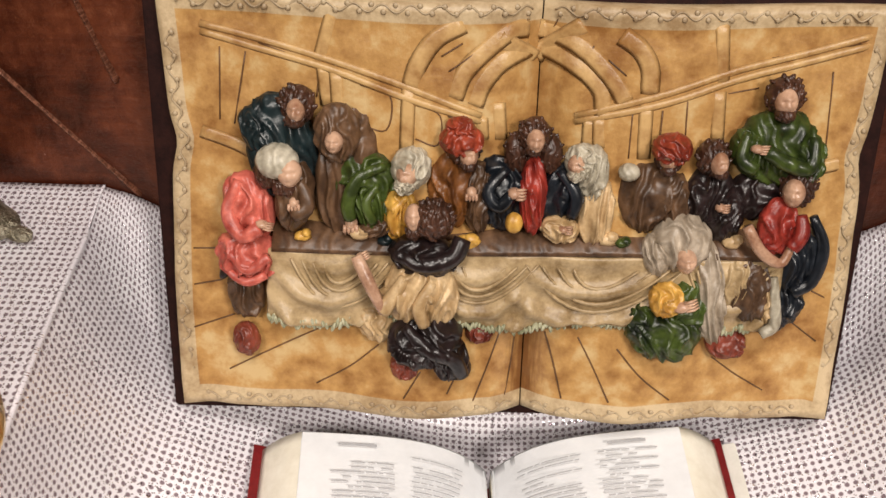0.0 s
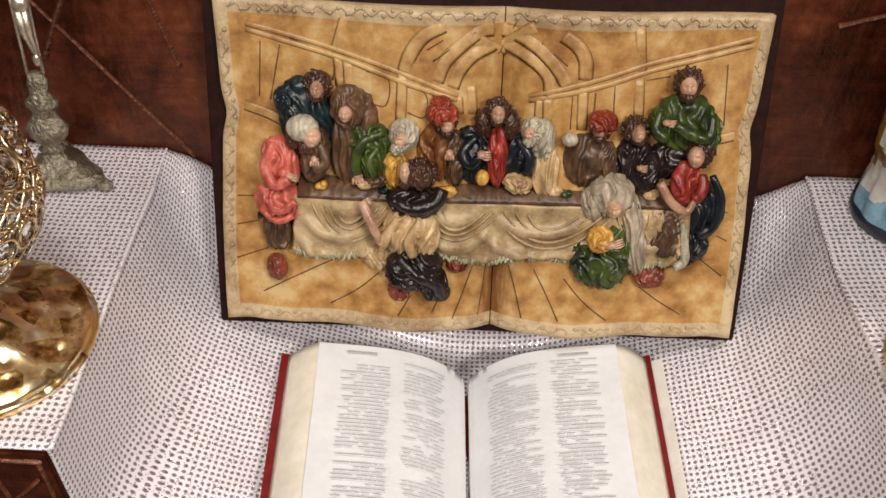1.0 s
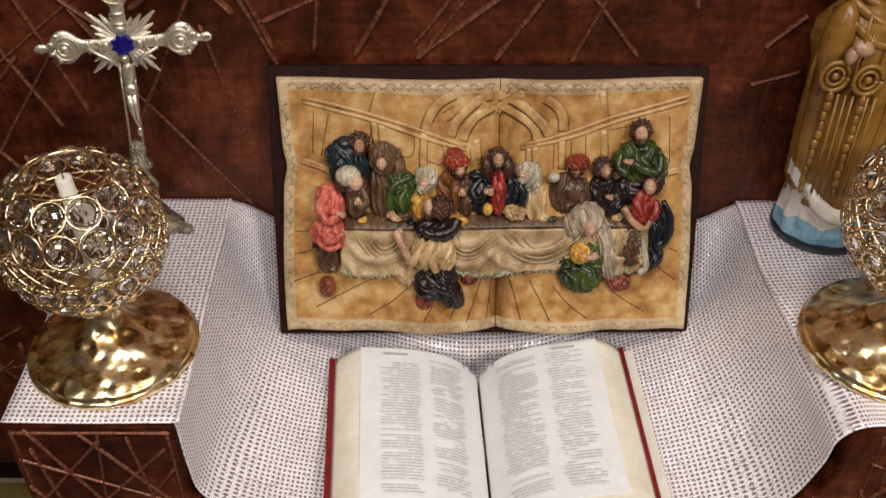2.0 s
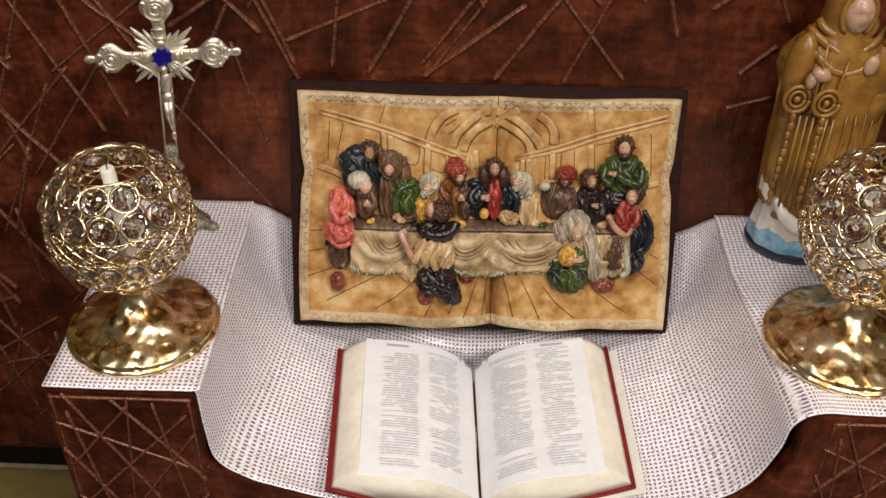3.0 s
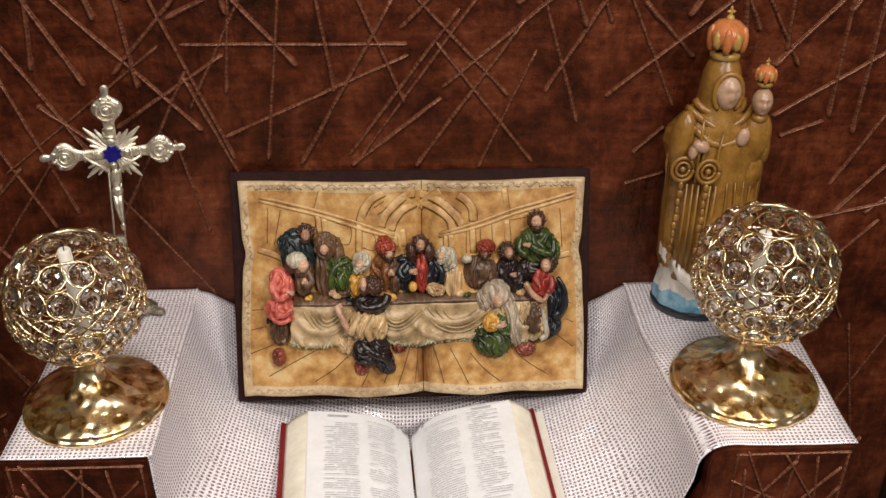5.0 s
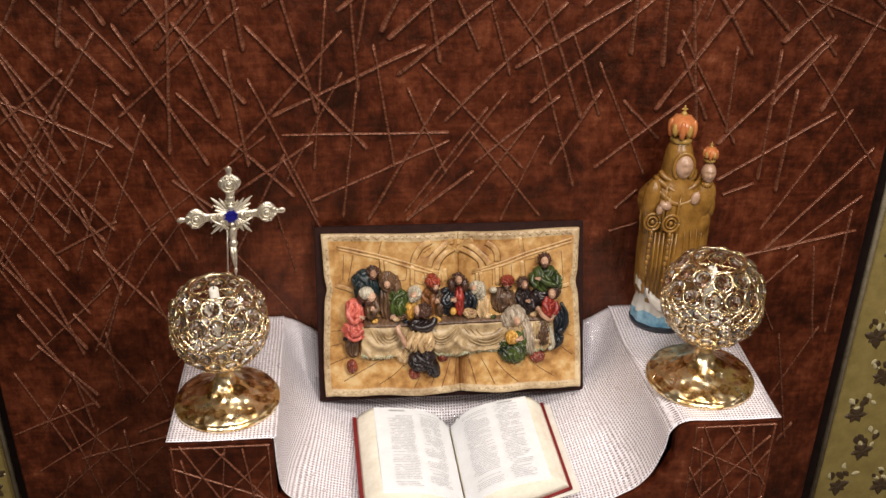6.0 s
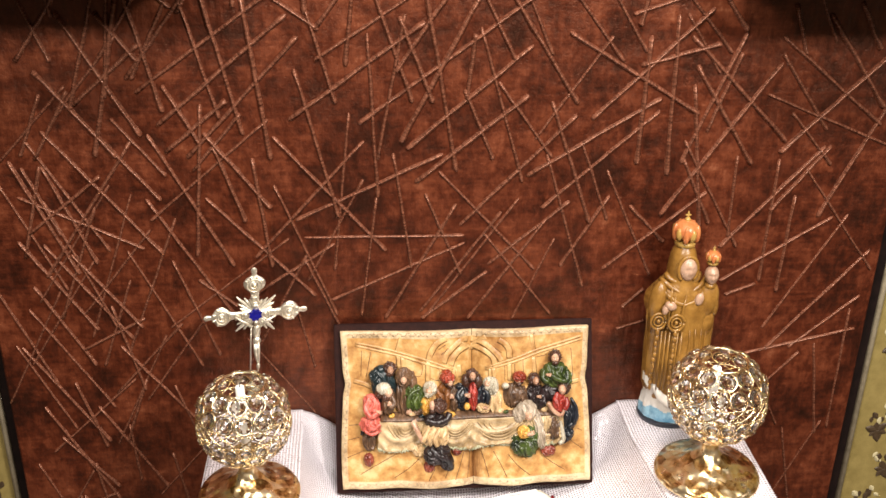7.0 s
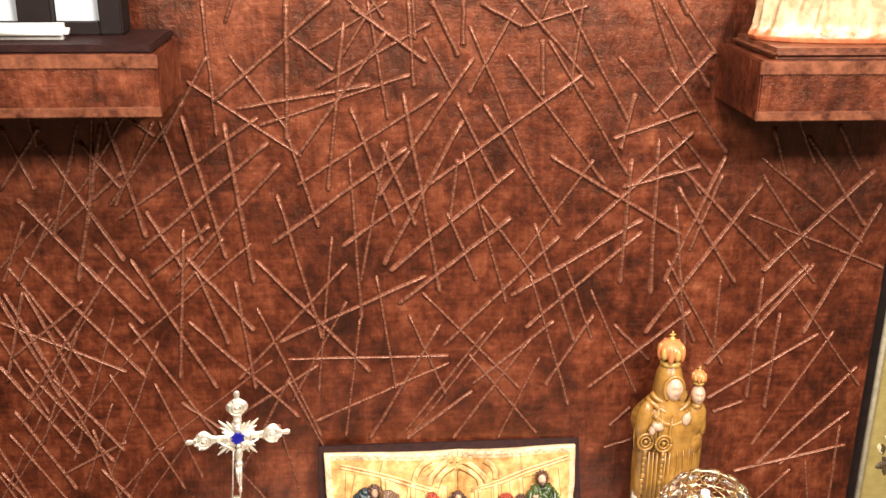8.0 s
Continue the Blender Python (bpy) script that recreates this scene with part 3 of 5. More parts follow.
def relief_page(side):
    bm = bmesh.new()
    nu, nv = 44, 46
    border = 0.0088
    grid = []
    for j in range(nv + 1):
        b = j / nv
        row = []
        for i in range(nu + 1):
            a = i / nu
            v0 = 0.0095 + 0.001 * math.sin(14 * a)
            v1 = 0.2555 - 0.0015 * math.sin(5 * a)
            v = v0 + (v1 - v0) * b
            u = GUTTER + side * (0.0004 + (page_edge(v, side) - 0.0004) * a)
            h = page_height(u)
            edge = min(page_edge(v, side) - abs(u - GUTTER), v - v0, v1 - v)
            h += 0.0022 if edge < border else 0.0
            h += 0.0009 * noise.noise(Vector((u * 60, v * 60, 1.0 + side)))
            if side > 0 and a > 0.9 and b < 0.16:
                h += 0.006 * (a - 0.9) / 0.1 * (0.16 - b) / 0.16
            if side < 0 and a > 0.92 and b < 0.2:
                h += 0.005 * (a - 0.92) / 0.08 * (0.2 - b) / 0.2
            row.append((bm.verts.new((u, -h, v)), edge))
        grid.append(row)
    for j in range(nv):
        for i in range(nu):
            q = (grid[j][i], grid[j][i + 1], grid[j + 1][i + 1], grid[j + 1][i])
            f = bm.faces.new([w[0] for w in q])
            f.material_index = 1 if sum(w[1] for w in q) / 4 < border else 0
    rim = [*[r[-1][0] for r in grid]]
    for line in ([grid[0][i][0] for i in range(nu + 1)], [grid[-1][i][0] for i in range(nu + 1)], rim):
        low = [bm.verts.new((w.co.x, -0.0005, w.co.z)) for w in line]
        for k in range(len(line) - 1):
            bm.faces.new((line[k], line[k + 1], low[k + 1], low[k])).material_index = 1
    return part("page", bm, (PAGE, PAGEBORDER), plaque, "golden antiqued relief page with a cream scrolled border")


pages = {s: relief_page(s) for s in (-1, 1)}


def on_page(u, v, lift=0.0):
    return (u, -page_height(u) - lift, v)


def strip(name, lines, radius, flat, lift, material, label=""):
    """Raised or dark lines that follow the page, each a part of its page."""
    for line in lines:
        pts = [on_page(p.x / 1000, p.y / 1000, lift) for p in spline(line, 5)]
        part(name, tube(bmesh.new(), pts, radius, 6, flat), material, pages[1 if line[0][0] > 1000 * GUTTER else -1], label)


strip("beam", BEAMS, 0.0021, 0.55, 0.0003, STONE)
strip("column", COLUMNS, 0.0040, 0.22, 0.0001, STONE)
strip("arch", ARCHES, 0.0054, 0.18, 0.0001, STONE)
strip("groove", GROOVES, 0.00045, 0.5, 0.0003, GROOVE)
strip("plank_joint", PLANKS, 0.0005, 0.5, 0.0003, GROOVE)


def scroll_border(side):
    """A running scroll along the cream border of one page."""
    bm = bmesh.new()
    runs = []
    for v in (0.0145, 0.2510):
        runs.append([(0.006 + 0.0003 * k, v) for k in range(565 if side > 0 else 630)])
    runs.append([(page_edge(0.03 + 0.0003 * k, side) - 0.0046, 0.03 + 0.0003 * k) for k in range(690)])
    for r, run in enumerate(runs):
        pts = []
        for k, (u, v) in enumerate(run[::4]):
            s = math.sin(k * 4 * 0.0003 / 0.0150 * 2 * math.pi) * 0.0021
            pts.append(on_page(GUTTER + side * (u + (s if r == 2 else 0)), v + (s if r < 2 else 0), 0.0024))
        tube(bm, pts, 0.0006, 5, 0.8)
        for k in range(8, len(run), 21):
            u, v = run[k]
            s = 0.0018 * (1 if (k // 21) % 2 else -1)
            blob(bm, on_page(GUTTER + side * (u + (s if r == 2 else 0)), v + (s if r < 2 else 0), 0.0024), (0.0016, 0.0008, 0.0016), u=6, v=4)
    return part("scroll_border", bm, SCROLL, pages[side], "darkened running scroll pressed into the border")


for s in (-1, 1):
    scroll_border(s)


def relief_table():
    """The long table with its draped cloth and fringe."""
    top = bmesh.new()
    loops = []
    for k in range(31):
        u = -0.135 + 0.284 * k / 30
        z = 0.1195 + 0.0012 * math.sin(20 * u)
        loops.append([(u, -0.010, z + 0.013), (u, -0.017, z + 0.0115), (u, -0.0305, z + 0.002), (u, -0.0315, z - 0.001), (u, -0.010, z - 0.001)])
    part("table_top", rings(top, loops), ROBE_BROWN, plaque, "brown table top in relief")
    bm = bmesh.new()
    nu, nv = 120, 26
    grid = []
    for j in range(nv + 1):
        b = j / nv
        row = []
        for i in range(nu + 1):
            a = i / nu
            u = -0.137 + 0.288 * a
            v = 0.1185 - (0.045 + 0.003 * math.sin(17 * a)) * b
            h = 0.030 - 0.006 * b
            for c, w in ((0.12, 0.13), (0.40, 0.12), (0.63, 0.17), (0.90, 0.10)):
                d = (a - c) / w
                if abs(d) < 1:
                    h += 0.0058 * abs(math.sin(7.0 * (b * 0.95 - 0.55 * (1 - d * d)) + 8 * c)) ** 3 * (1 - d ** 4) * min(1, 0.25 + 1.3 * b)
            h += 0.0016 * math.sin(95 * a + 4 * b) * b ** 2
            row.append(bm.verts.new((u + (0.003 * b if a > 0.9 else -0.003 * b if a < 0.1 else 0), -h, v)))
        grid.append(row)
    for j in range(nv):
        for i in range(nu):
            bm.faces.new((grid[j][i], grid[j][i + 1], grid[j + 1][i + 1], grid[j + 1][i]))
    ob = part("tablecloth", bm, TABLECLOTH, plaque, "tan tablecloth hanging in swags")
    mod = ob.modifiers.new("thickness", "SOLIDIFY")
    mod.thickness, mod.offset = 0.006, -1
    for c, w, d in ((-0.098, 0.030, 0.030), (-0.020, 0.030, 0.026), (0.048, 0.045, 0.030), (0.118, 0.024, 0.026)):
        for k in range(4):
            q = 1 - 0.20 * k
            sw = bmesh.new()
            pts = []
            for i in range(13):
                s = -1 + 2 * i / 12
                b = (0.10 + 0.02 * k) + (1 - s * s) * d * q / 0.045
                pts.append((c + s * w * q + 0.004 * s * s, -0.0325 + 0.006 * min(b, 1), 0.1185 - 0.045 * min(b, 0.97)))
            tube(sw, pts, 0.0013, 6, 1.0, (0, -1, 0), 0, [0.3 + 0.7 * math.sin(math.pi * (0.06 + 0.88 * i / 12)) for i in range(13)])
            part("swag", sw, TABLECLOTH, ob)
    fr = bmesh.new()
    rnd = random.Random(4)
    for i in range(150):
        a = i / 149
        u = -0.139 + 0.292 * a
        v = 0.0735 - 0.003 * math.sin(17 * a)
        blob(fr, (u, -0.0245 - rnd.uniform(-0.001, 0.0016), v - rnd.uniform(-0.001, 0.0015)), (0.0013, 0.0016, rnd.uniform(0.0022, 0.0038)), (0, rnd.uniform(-25, 25), 0), u=6, v=4)
    part("fringe", fr, FRINGE, ob, "pale green and cream fringe")
    for u, v, r, m in ((-118, 126, 5, YELLOW), (-86, 128, 6, BEIGE), (-72, 124, 5, TEAL), (-26, 124, 8, YELLOW), (-34, 122, 5, BEIGE), (28, 132, 7, BEIGE), (52, 128, 6, BEIGE), (60, 126, 5, GREEN), (122, 128, 6, BEIGE)):
        f = bmesh.new()
        blob(f, (u / 1000, -0.026, v / 1000), (r / 1000, 0.004, r * 0.62 / 1000), rough=0.3, seed=u, u=10, v=7)
        blob(f, (u / 1000 + 0.002, -0.027, v / 1000 + 0.002), (r * 0.6 / 1000, 0.004, r * 0.5 / 1000), rough=0.3, seed=v, u=8, v=6)
        part("food", f, m, plaque, "small painted loaf or cup on the table")


relief_table()


def draped_lump(bm, centre, radii, turn, folds, mat, seed):
    """A body lump whose cloth falls in wandering, sharp-valleyed folds."""
    rnd = random.Random(seed)
    verts, faces = ball(bm, 56, 40, -math.pi * 1.08, math.pi * 1.16)
    m = pose(*centre, 0, -turn, 0)
    lean, sweep = rnd.uniform(-0.7, 0.7), rnd.uniform(-0.9, 0.9)
    off = Vector((seed * 0.71, seed * 1.31, 3.0))
    freq = 2.8 + folds * 0.42
    for w in verts:
        p = w.co.copy()
        drift = noise.noise(p * 1.5 + off)
        phase = freq * (p.x * (1.0 - 0.25 * p.z) + lean * p.z + sweep * p.z * p.z * 0.6) + 3.4 * drift
        fold = (1.0 - abs(math.sin(phase))) ** 1.25 - 0.28
        deep = 0.55 + 0.9 * max(noise.noise(p * 1.8 - off) + 0.25, 0)
        k = 0.94 + 0.52 * fold * deep + 0.16 * noise.noise(p * 2.3 + off)
        k += 0.07 * (1.0 - abs(math.sin(2.3 * phase + 3.0 * drift)))
        w.co = m @ Vector((p.x * radii[0] * (0.84 + 0.16 * k), p.y * radii[1] * k * 1.10, p.z * radii[2] * (0.86 + 0.14 * k)))
    for f in faces:
        f.material_index = mat


def plain_face(bm, centre, radii, turn, mat, seed):
    """A plain modelled face: brow, nose, hollows beside it and a chin."""
    verts, faces = ball(bm, 30, 26)
    m = pose(*centre)
    shift = max(-0.45, min(0.45, turn / 45))
    bell = lambda x, z, a, b: math.exp(-(x / a) ** 2 - (z / b) ** 2)
    for w in verts:
        p = w.co.copy()
        x = p.x - shift
        k = 1.0
        if p.y < 0.1:
            k += 0.36 * bell(x, p.z + 0.08, 0.15, 0.26) - 0.24 * (bell(x - 0.36, p.z - 0.16, 0.20, 0.14) + bell(x + 0.36, p.z - 0.16, 0.20, 0.14))
            k += 0.12 * bell(x, p.z - 0.40, 0.6, 0.14) + 0.10 * bell(x, p.z + 0.72, 0.3, 0.18) - 0.10 * bell(x, p.z + 0.46, 0.24, 0.07)
        taper = 1.0 - 0.16 * max(-p.z, 0)
        w.co = m @ Vector((p.x * radii[0] * taper, p.y * radii[1] * k, p.z * radii[2]))
    for f in faces:
        f.material_index = mat


def curls(bm, centre, radii, mat, seed, count=26):
    """Hair or a beard: a cap of small overlapping locks."""
    rnd = random.Random(seed)
    blob(bm, centre, [r * 0.9 for r in radii], (0, 0, 0), 0, 0, 0.12, mat, 14, 10, seed)
    for i in range(count):
        y = rnd.uniform(-0.92, 0.98)
        a = rnd.uniform(-1.7, 1.7)
        c = math.sqrt(1 - y * y)
        p = Vector(centre) + Vector((radii[0] * c * math.sin(a), -radii[1] * c * math.cos(a), radii[2] * y)) * 0.82
        s = min(radii[0], radii[2])
        blob(bm, p, (s * rnd.uniform(0.11, 0.18), s * 0.14, s * rnd.uniform(0.20, 0.34)), (0, rnd.uniform(-50, 50) + math.degrees(a) * 0.4, 0), 0, 0, 0.2, mat, 8, 6, i)


def small_hand(bm, centre, radii, turn, mat, seed):
    """A palm with four blunt fingers."""
    blob(bm, centre, (radii[0] * 0.75, radii[1], radii[2] * 0.8), (0, -turn, 0), 0, 0, 0.08, mat, 10, 8, seed)
    m = pose(*centre, 0, -turn, 0)
    wide = radii[0] > radii[2]
    for k in range(4):
        o = (k - 1.5) * 0.42
        if wide:
            pts = [(radii[0] * 0.2, -radii[1] * 0.5, o * radii[2]), (radii[0] * 0.85, -radii[1] * 0.55, o * radii[2] * 1.1), (radii[0] * 1.3, -radii[1] * 0.2, o * radii[2])]
        else:
            pts = [(o * radii[0], -radii[1] * 0.5, -radii[2] * 0.1), (o * radii[0] * 1.1, -radii[1] * 0.6, -radii[2] * 0.8), (o * radii[0], -radii[1] * 0.2, -radii[2] * 1.25)]
        tube(bm, [m @ Vector(p) for p in pts], min(radii[0], radii[2]) * 0.22, 6, 1.0, (0, -1, 0), mat, (1, 1, 0.6))


def relief_figure(label, lumps, limbs=()):
    """One plain painted figure in relief, as one mesh."""
    bm, mats = bmesh.new(), []
    for k, (m, u, v, n, ru, rv, rn, turn, folds) in enumerate(lumps):
        if m not in mats:
            mats.append(m)
        c, r, i, seed = (u / 1000, -n / 1000, v / 1000), (ru / 1000, rn / 1000, rv / 1000), mats.index(m), k * 7 + abs(u)
        if m is HAIR:
            curls(bm, c, r, i, seed, 54 if ru > 8 else 22)
        elif folds:
            draped_lump(bm, c, r, turn, folds, i, seed)
        elif m is SKIN and rn >= 6:
            plain_face(bm, c, r, turn, i, seed)
        elif m is SKIN and max(ru, rv) <= 7 and rn <= 5 and n >= 26 and ru + rv > 5:
            small_hand(bm, c, r, turn, i, seed)
        else:
            blob(bm, c, r, (0, -turn, 0), 0, 0, 0.08, i, 16, 12, seed)
    for m, r, path in limbs:
        if m not in mats:
            mats.append(m)
        pts = [(p.x / 1000, -p.z / 1000, p.y / 1000) for p in spline(path, 5)]
        tube(bm, pts, r / 1000, 10, 0.9, (0, -1, 0), mats.index(m), [0.62 + 0.38 * math.sin(math.pi * min(1, 0.25 + 0.75 * (1 - k / (len(pts) - 1)))) for k in range(len(pts))])
    part("relief_figure", bm, mats, plaque, label)


relief_figure("teal robed figure with brown curls", [
    (TEAL, -129, 174, 18, 19, 32, 10, 12, 7),
    (TEAL, -141, 184, 20, 10, 15, 8, 20, 6),
    (HAIR, -119, 201, 24, 11, 11, 10, 0, 6),
    (SKIN, -119, 198, 31, 5, 7, 7, -3.2, 0),
    (HAIR, -120, 193, 31, 6, 5, 7, 0, 5)])
relief_figure("brown hooded figure", [
    (ROBE_BROWN, -94, 161, 18, 17, 36, 9, -8, 8),
    (ROBE_BROWN, -98, 185, 24, 13, 17, 9, 0, 6),
    (SKIN, -99, 182, 33, 5, 6, 7, -4, 0),
    (ROBE_BROWN, -76, 132, 24, 11, 6, 7, 10, 4)])
relief_figure("salmon robed bald figure", [
    (SALMON, -148, 141, 22, 14, 21, 10, 12, 7),
    (SALMON, -149, 113, 22, 19, 15, 12, -10, 8),
    (ROBE_BROWN, -122, 149, 24, 11, 21, 9, -6, 6),
    (ROBE_BROWN, -153, 87, 16, 11, 17, 7, 5, 5),
    (SHOE, -154, 57, 17, 8, 11, 7, 4, 1),
    (SKIN, -139, 135, 34, 5, 3, 4, -10, 0),
    (SKIN, -121, 148, 34, 4, 4, 4, 0, 0),
    (DARKROBE, -163, 102, 22, 3, 6, 4, -30, 0),
    (WHITEHAIR, -130, 170, 30, 12, 10, 11, 0, 0),
    (HAIR, -136, 163, 28, 8, 10, 9, 0, 4),
    (SKIN, -123, 165, 35, 7, 8, 6, 0, 0),
    (HAIR, -126, 157, 34, 7, 6, 5, 0, 4)], [(SALMON, 4.6, [(-152, 158, 28), (-158, 140, 31), (-150, 128, 34), (-140, 133, 35)]), (SALMON, 3.2, [(-160, 118, 31), (-148, 108, 35), (-136, 116, 34)]), (SALMON, 2.8, [(-164, 108, 29), (-150, 100, 33), (-138, 104, 32)]), (ROBE_BROWN, 4.5, [(-118, 160, 31), (-114, 146, 33), (-122, 140, 34)])])
relief_figure("green robed figure with white hair", [
    (GREEN, -83, 158, 20, 20, 17, 10, -30, 8),
    (GREEN, -80, 145, 22, 11, 19, 9, 20, 7),
    (YELLOW, -64, 140, 24, 10, 16, 9, 0, 6),
    (SKIN, -91, 134, 26, 5, 5, 4, 0, 0),
    (WHITEHAIR, -58, 167, 26, 11, 12, 10, 0, 6),
    (SKIN, -60, 165, 33, 6, 7, 7, -22.400000000000002, 0),
    (WHITEHAIR, -61, 159, 33, 6, 5, 8, 0, 5)], [(GREEN, 4, [(-72, 168, 28), (-86, 162, 31), (-92, 148, 32), (-91, 138, 31)]), (GREEN, 2.8, [(-76, 158, 30), (-82, 148, 33), (-78, 136, 32)]), (YELLOW, 2.8, [(-60, 152, 31), (-68, 142, 33), (-66, 130, 31)])])
relief_figure("red hatted figure", [
    (RUST, -35, 154, 20, 14, 23, 10, 0, 7),
    (ROBE_BROWN, -21, 150, 22, 9, 21, 9, 0, 6),
    (SKIN, -25, 156, 33, 4, 4, 4, 0, 0),
    (HAIR, -30, 178, 25, 10, 11, 9, 0, 6),
    (SKIN, -27, 176, 32, 5, 7, 6, 22.400000000000002, 0),
    (HAIR, -27, 171, 32, 5, 4, 7, 0, 5),
    (REDHAT, -31, 184, 29, 12, 9, 10, -4, 3),
    (REDHAT, -32, 191, 29, 8, 6, 8, 0, 3)])
relief_figure("dark robed figure with long brown hair", [
    (NAVY, -8, 152, 20, 16, 22, 9, 14, 8),
    (NAVY, 27, 152, 20, 14, 20, 9, -14, 8),
    (RED, 9, 153, 24, 8, 23, 9, 0, 6),
    (HAIR, -1, 176, 22, 8, 13, 8, 8, 6),
    (HAIR, 17, 176, 22, 8, 13, 8, -8, 6),
    (SKIN, -2, 156, 33, 5, 4, 5, 0, 0),
    (YELLOW, -1, 138, 30, 5, 6, 5, 0, 0),
    (HAIR, 8, 187, 25, 10, 11, 10, 0, 6),
    (SKIN, 8, 185, 32, 5, 7, 7, 0.0, 0),
    (HAIR, 7, 180, 32, 5, 4, 7, 0, 5)], [(NAVY, 4, [(-6, 168, 28), (-16, 156, 31), (-10, 148, 32), (-3, 155, 33)]), (NAVY, 3.6, [(22, 168, 28), (32, 155, 31), (30, 142, 31)])])
relief_figure("beige robed figure with grey hair", [
    (BEIGE, 44, 144, 21, 11, 22, 10, 0, 7),
    (BEIGE, 25, 134, 26, 11, 8, 8, -10, 5),
    (WHITEHAIR, 41, 166, 24, 9, 16, 9, 0, 6),
    (WHITEHAIR, 35, 173, 25, 10, 10, 9, 0, 6),
    (SKIN, 31, 172, 31, 5, 6, 6, -25.6, 0),
    (WHITEHAIR, 31, 167, 32, 5, 4, 6, 0, 5),
    (SKIN, 26, 136, 33, 4, 3, 4, 0, 0)])
relief_figure("brown robed figure with orange turban", [
    (ROBE_BROWN, 73, 152, 20, 17, 21, 10, 0, 9),
    (ROBE_BROWN, 87, 148, 20, 10, 19, 9, 0, 7),
    (WHITEHAIR, 60, 168, 28, 6, 5, 6, 0, 0),
    (HAIR, 82, 177, 25, 9, 10, 8, 0, 6),
    (SKIN, 80, 176, 31, 5, 6, 6, -6.4, 0),
    (HAIR, 80, 171, 32, 5, 4, 6, 0, 5),
    (REDHAT, 82, 182, 28, 11, 9, 10, 0, 3)])
relief_figure("dark robed figure with brown curls", [
    (DARKROBE, 107, 151, 20, 15, 20, 9, 0, 7),
    (DARKROBE, 116, 142, 22, 11, 15, 8, 0, 6),
    (SKIN, 111, 150, 31, 4, 3, 4, 0, 0),
    (HAIR, 105, 177, 25, 10, 11, 10, 0, 6),
    (SKIN, 107, 175, 32, 5, 7, 7, 22.400000000000002, 0),
    (HAIR, 108, 170, 32, 5, 4, 7, 0, 5)])
relief_figure("green robed standing figure", [
    (GREEN, 140, 182, 20, 22, 22, 10, 0, 8),
    (GREEN, 156, 173, 22, 11, 17, 9, -12, 7),
    (GREEN, 125, 180, 22, 10, 14, 9, 20, 7),
    (DARKROBE, 135, 154, 17, 18, 15, 8, 0, 6),
    (SKIN, 126, 184, 33, 5, 3, 4, 0, 0),
    (HAIR, 139, 211, 24, 11, 12, 11, 0, 6),
    (SKIN, 138, 209, 31, 6, 8, 7, -3.2, 0),
    (HAIR, 138, 203, 32, 6, 5, 8, 0, 5)], [(GREEN, 4.6, [(158, 190, 28), (156, 174, 32), (144, 176, 33), (131, 183, 33)]), (GREEN, 4.0, [(122, 192, 28), (119, 178, 31), (127, 172, 32)])])
relief_figure("seated figure in a red tunic and dark cloak", [
    (NAVY, 161, 117, 20, 16, 23, 11, 0, 8),
    (NAVY, 156, 90, 18, 14, 17, 9, 0, 7),
    (RED, 145, 139, 27, 11, 17, 8, 0, 5),
    (BEIGE, 146, 92, 25, 8, 14, 7, 10, 6),
    (DARKROBE, 149, 76, 22, 10, 5, 6, 0, 0),
    (ROBE_BROWN, 134, 101, 26, 14, 21, 8, 8, 10),
    (TABLECLOTH, 126, 106, 27, 9, 16, 7, -10, 8),
    (HAIR, 153, 162, 26, 11, 12, 11, 0, 6),
    (SKIN, 149, 160, 33, 6, 8, 7, -22.400000000000002, 0)], [(SKIN, 3.3, [(152, 132, 36), (146, 121, 38), (134, 128, 39), (125, 142, 38)]), (RED, 4.5, [(155, 148, 34), (156, 138, 36), (151, 129, 37)]), (WHITEHAIR, 3.6, [(146, 110, 32), (149, 92, 33), (150, 80, 32), (143, 75, 33)]), (NAVY, 4, [(163, 146, 30), (171, 128, 31), (168, 108, 30), (158, 100, 30)])])
relief_figure("kneeling figure in a pale hood", [
    (GREYHOOD, 93, 128, 27, 17, 17, 12, 0, 4),
    (GREYHOOD, 113, 97, 26, 9, 32, 9, 8, 6),
    (SKIN, 94, 121, 38, 6, 7, 8, -6, 0),
    (GREEN, 89, 71, 25, 22, 17, 12, -12, 9),
    (GREEN, 99, 89, 25, 16, 17, 10, 0, 7),
    (YELLOW, 87, 95, 32, 10, 11, 8, 0, 6),
    (SKIN, 95, 93, 38, 7, 4, 4, 20, 0),
    (SHOE, 128, 62, 19, 12, 10, 7, 0, 1),
    (GREEN, 76, 79, 25, 10, 11, 8, 20, 6),
    (GREYHOOD, 79, 121, 28, 8, 13, 8, 14, 5)])
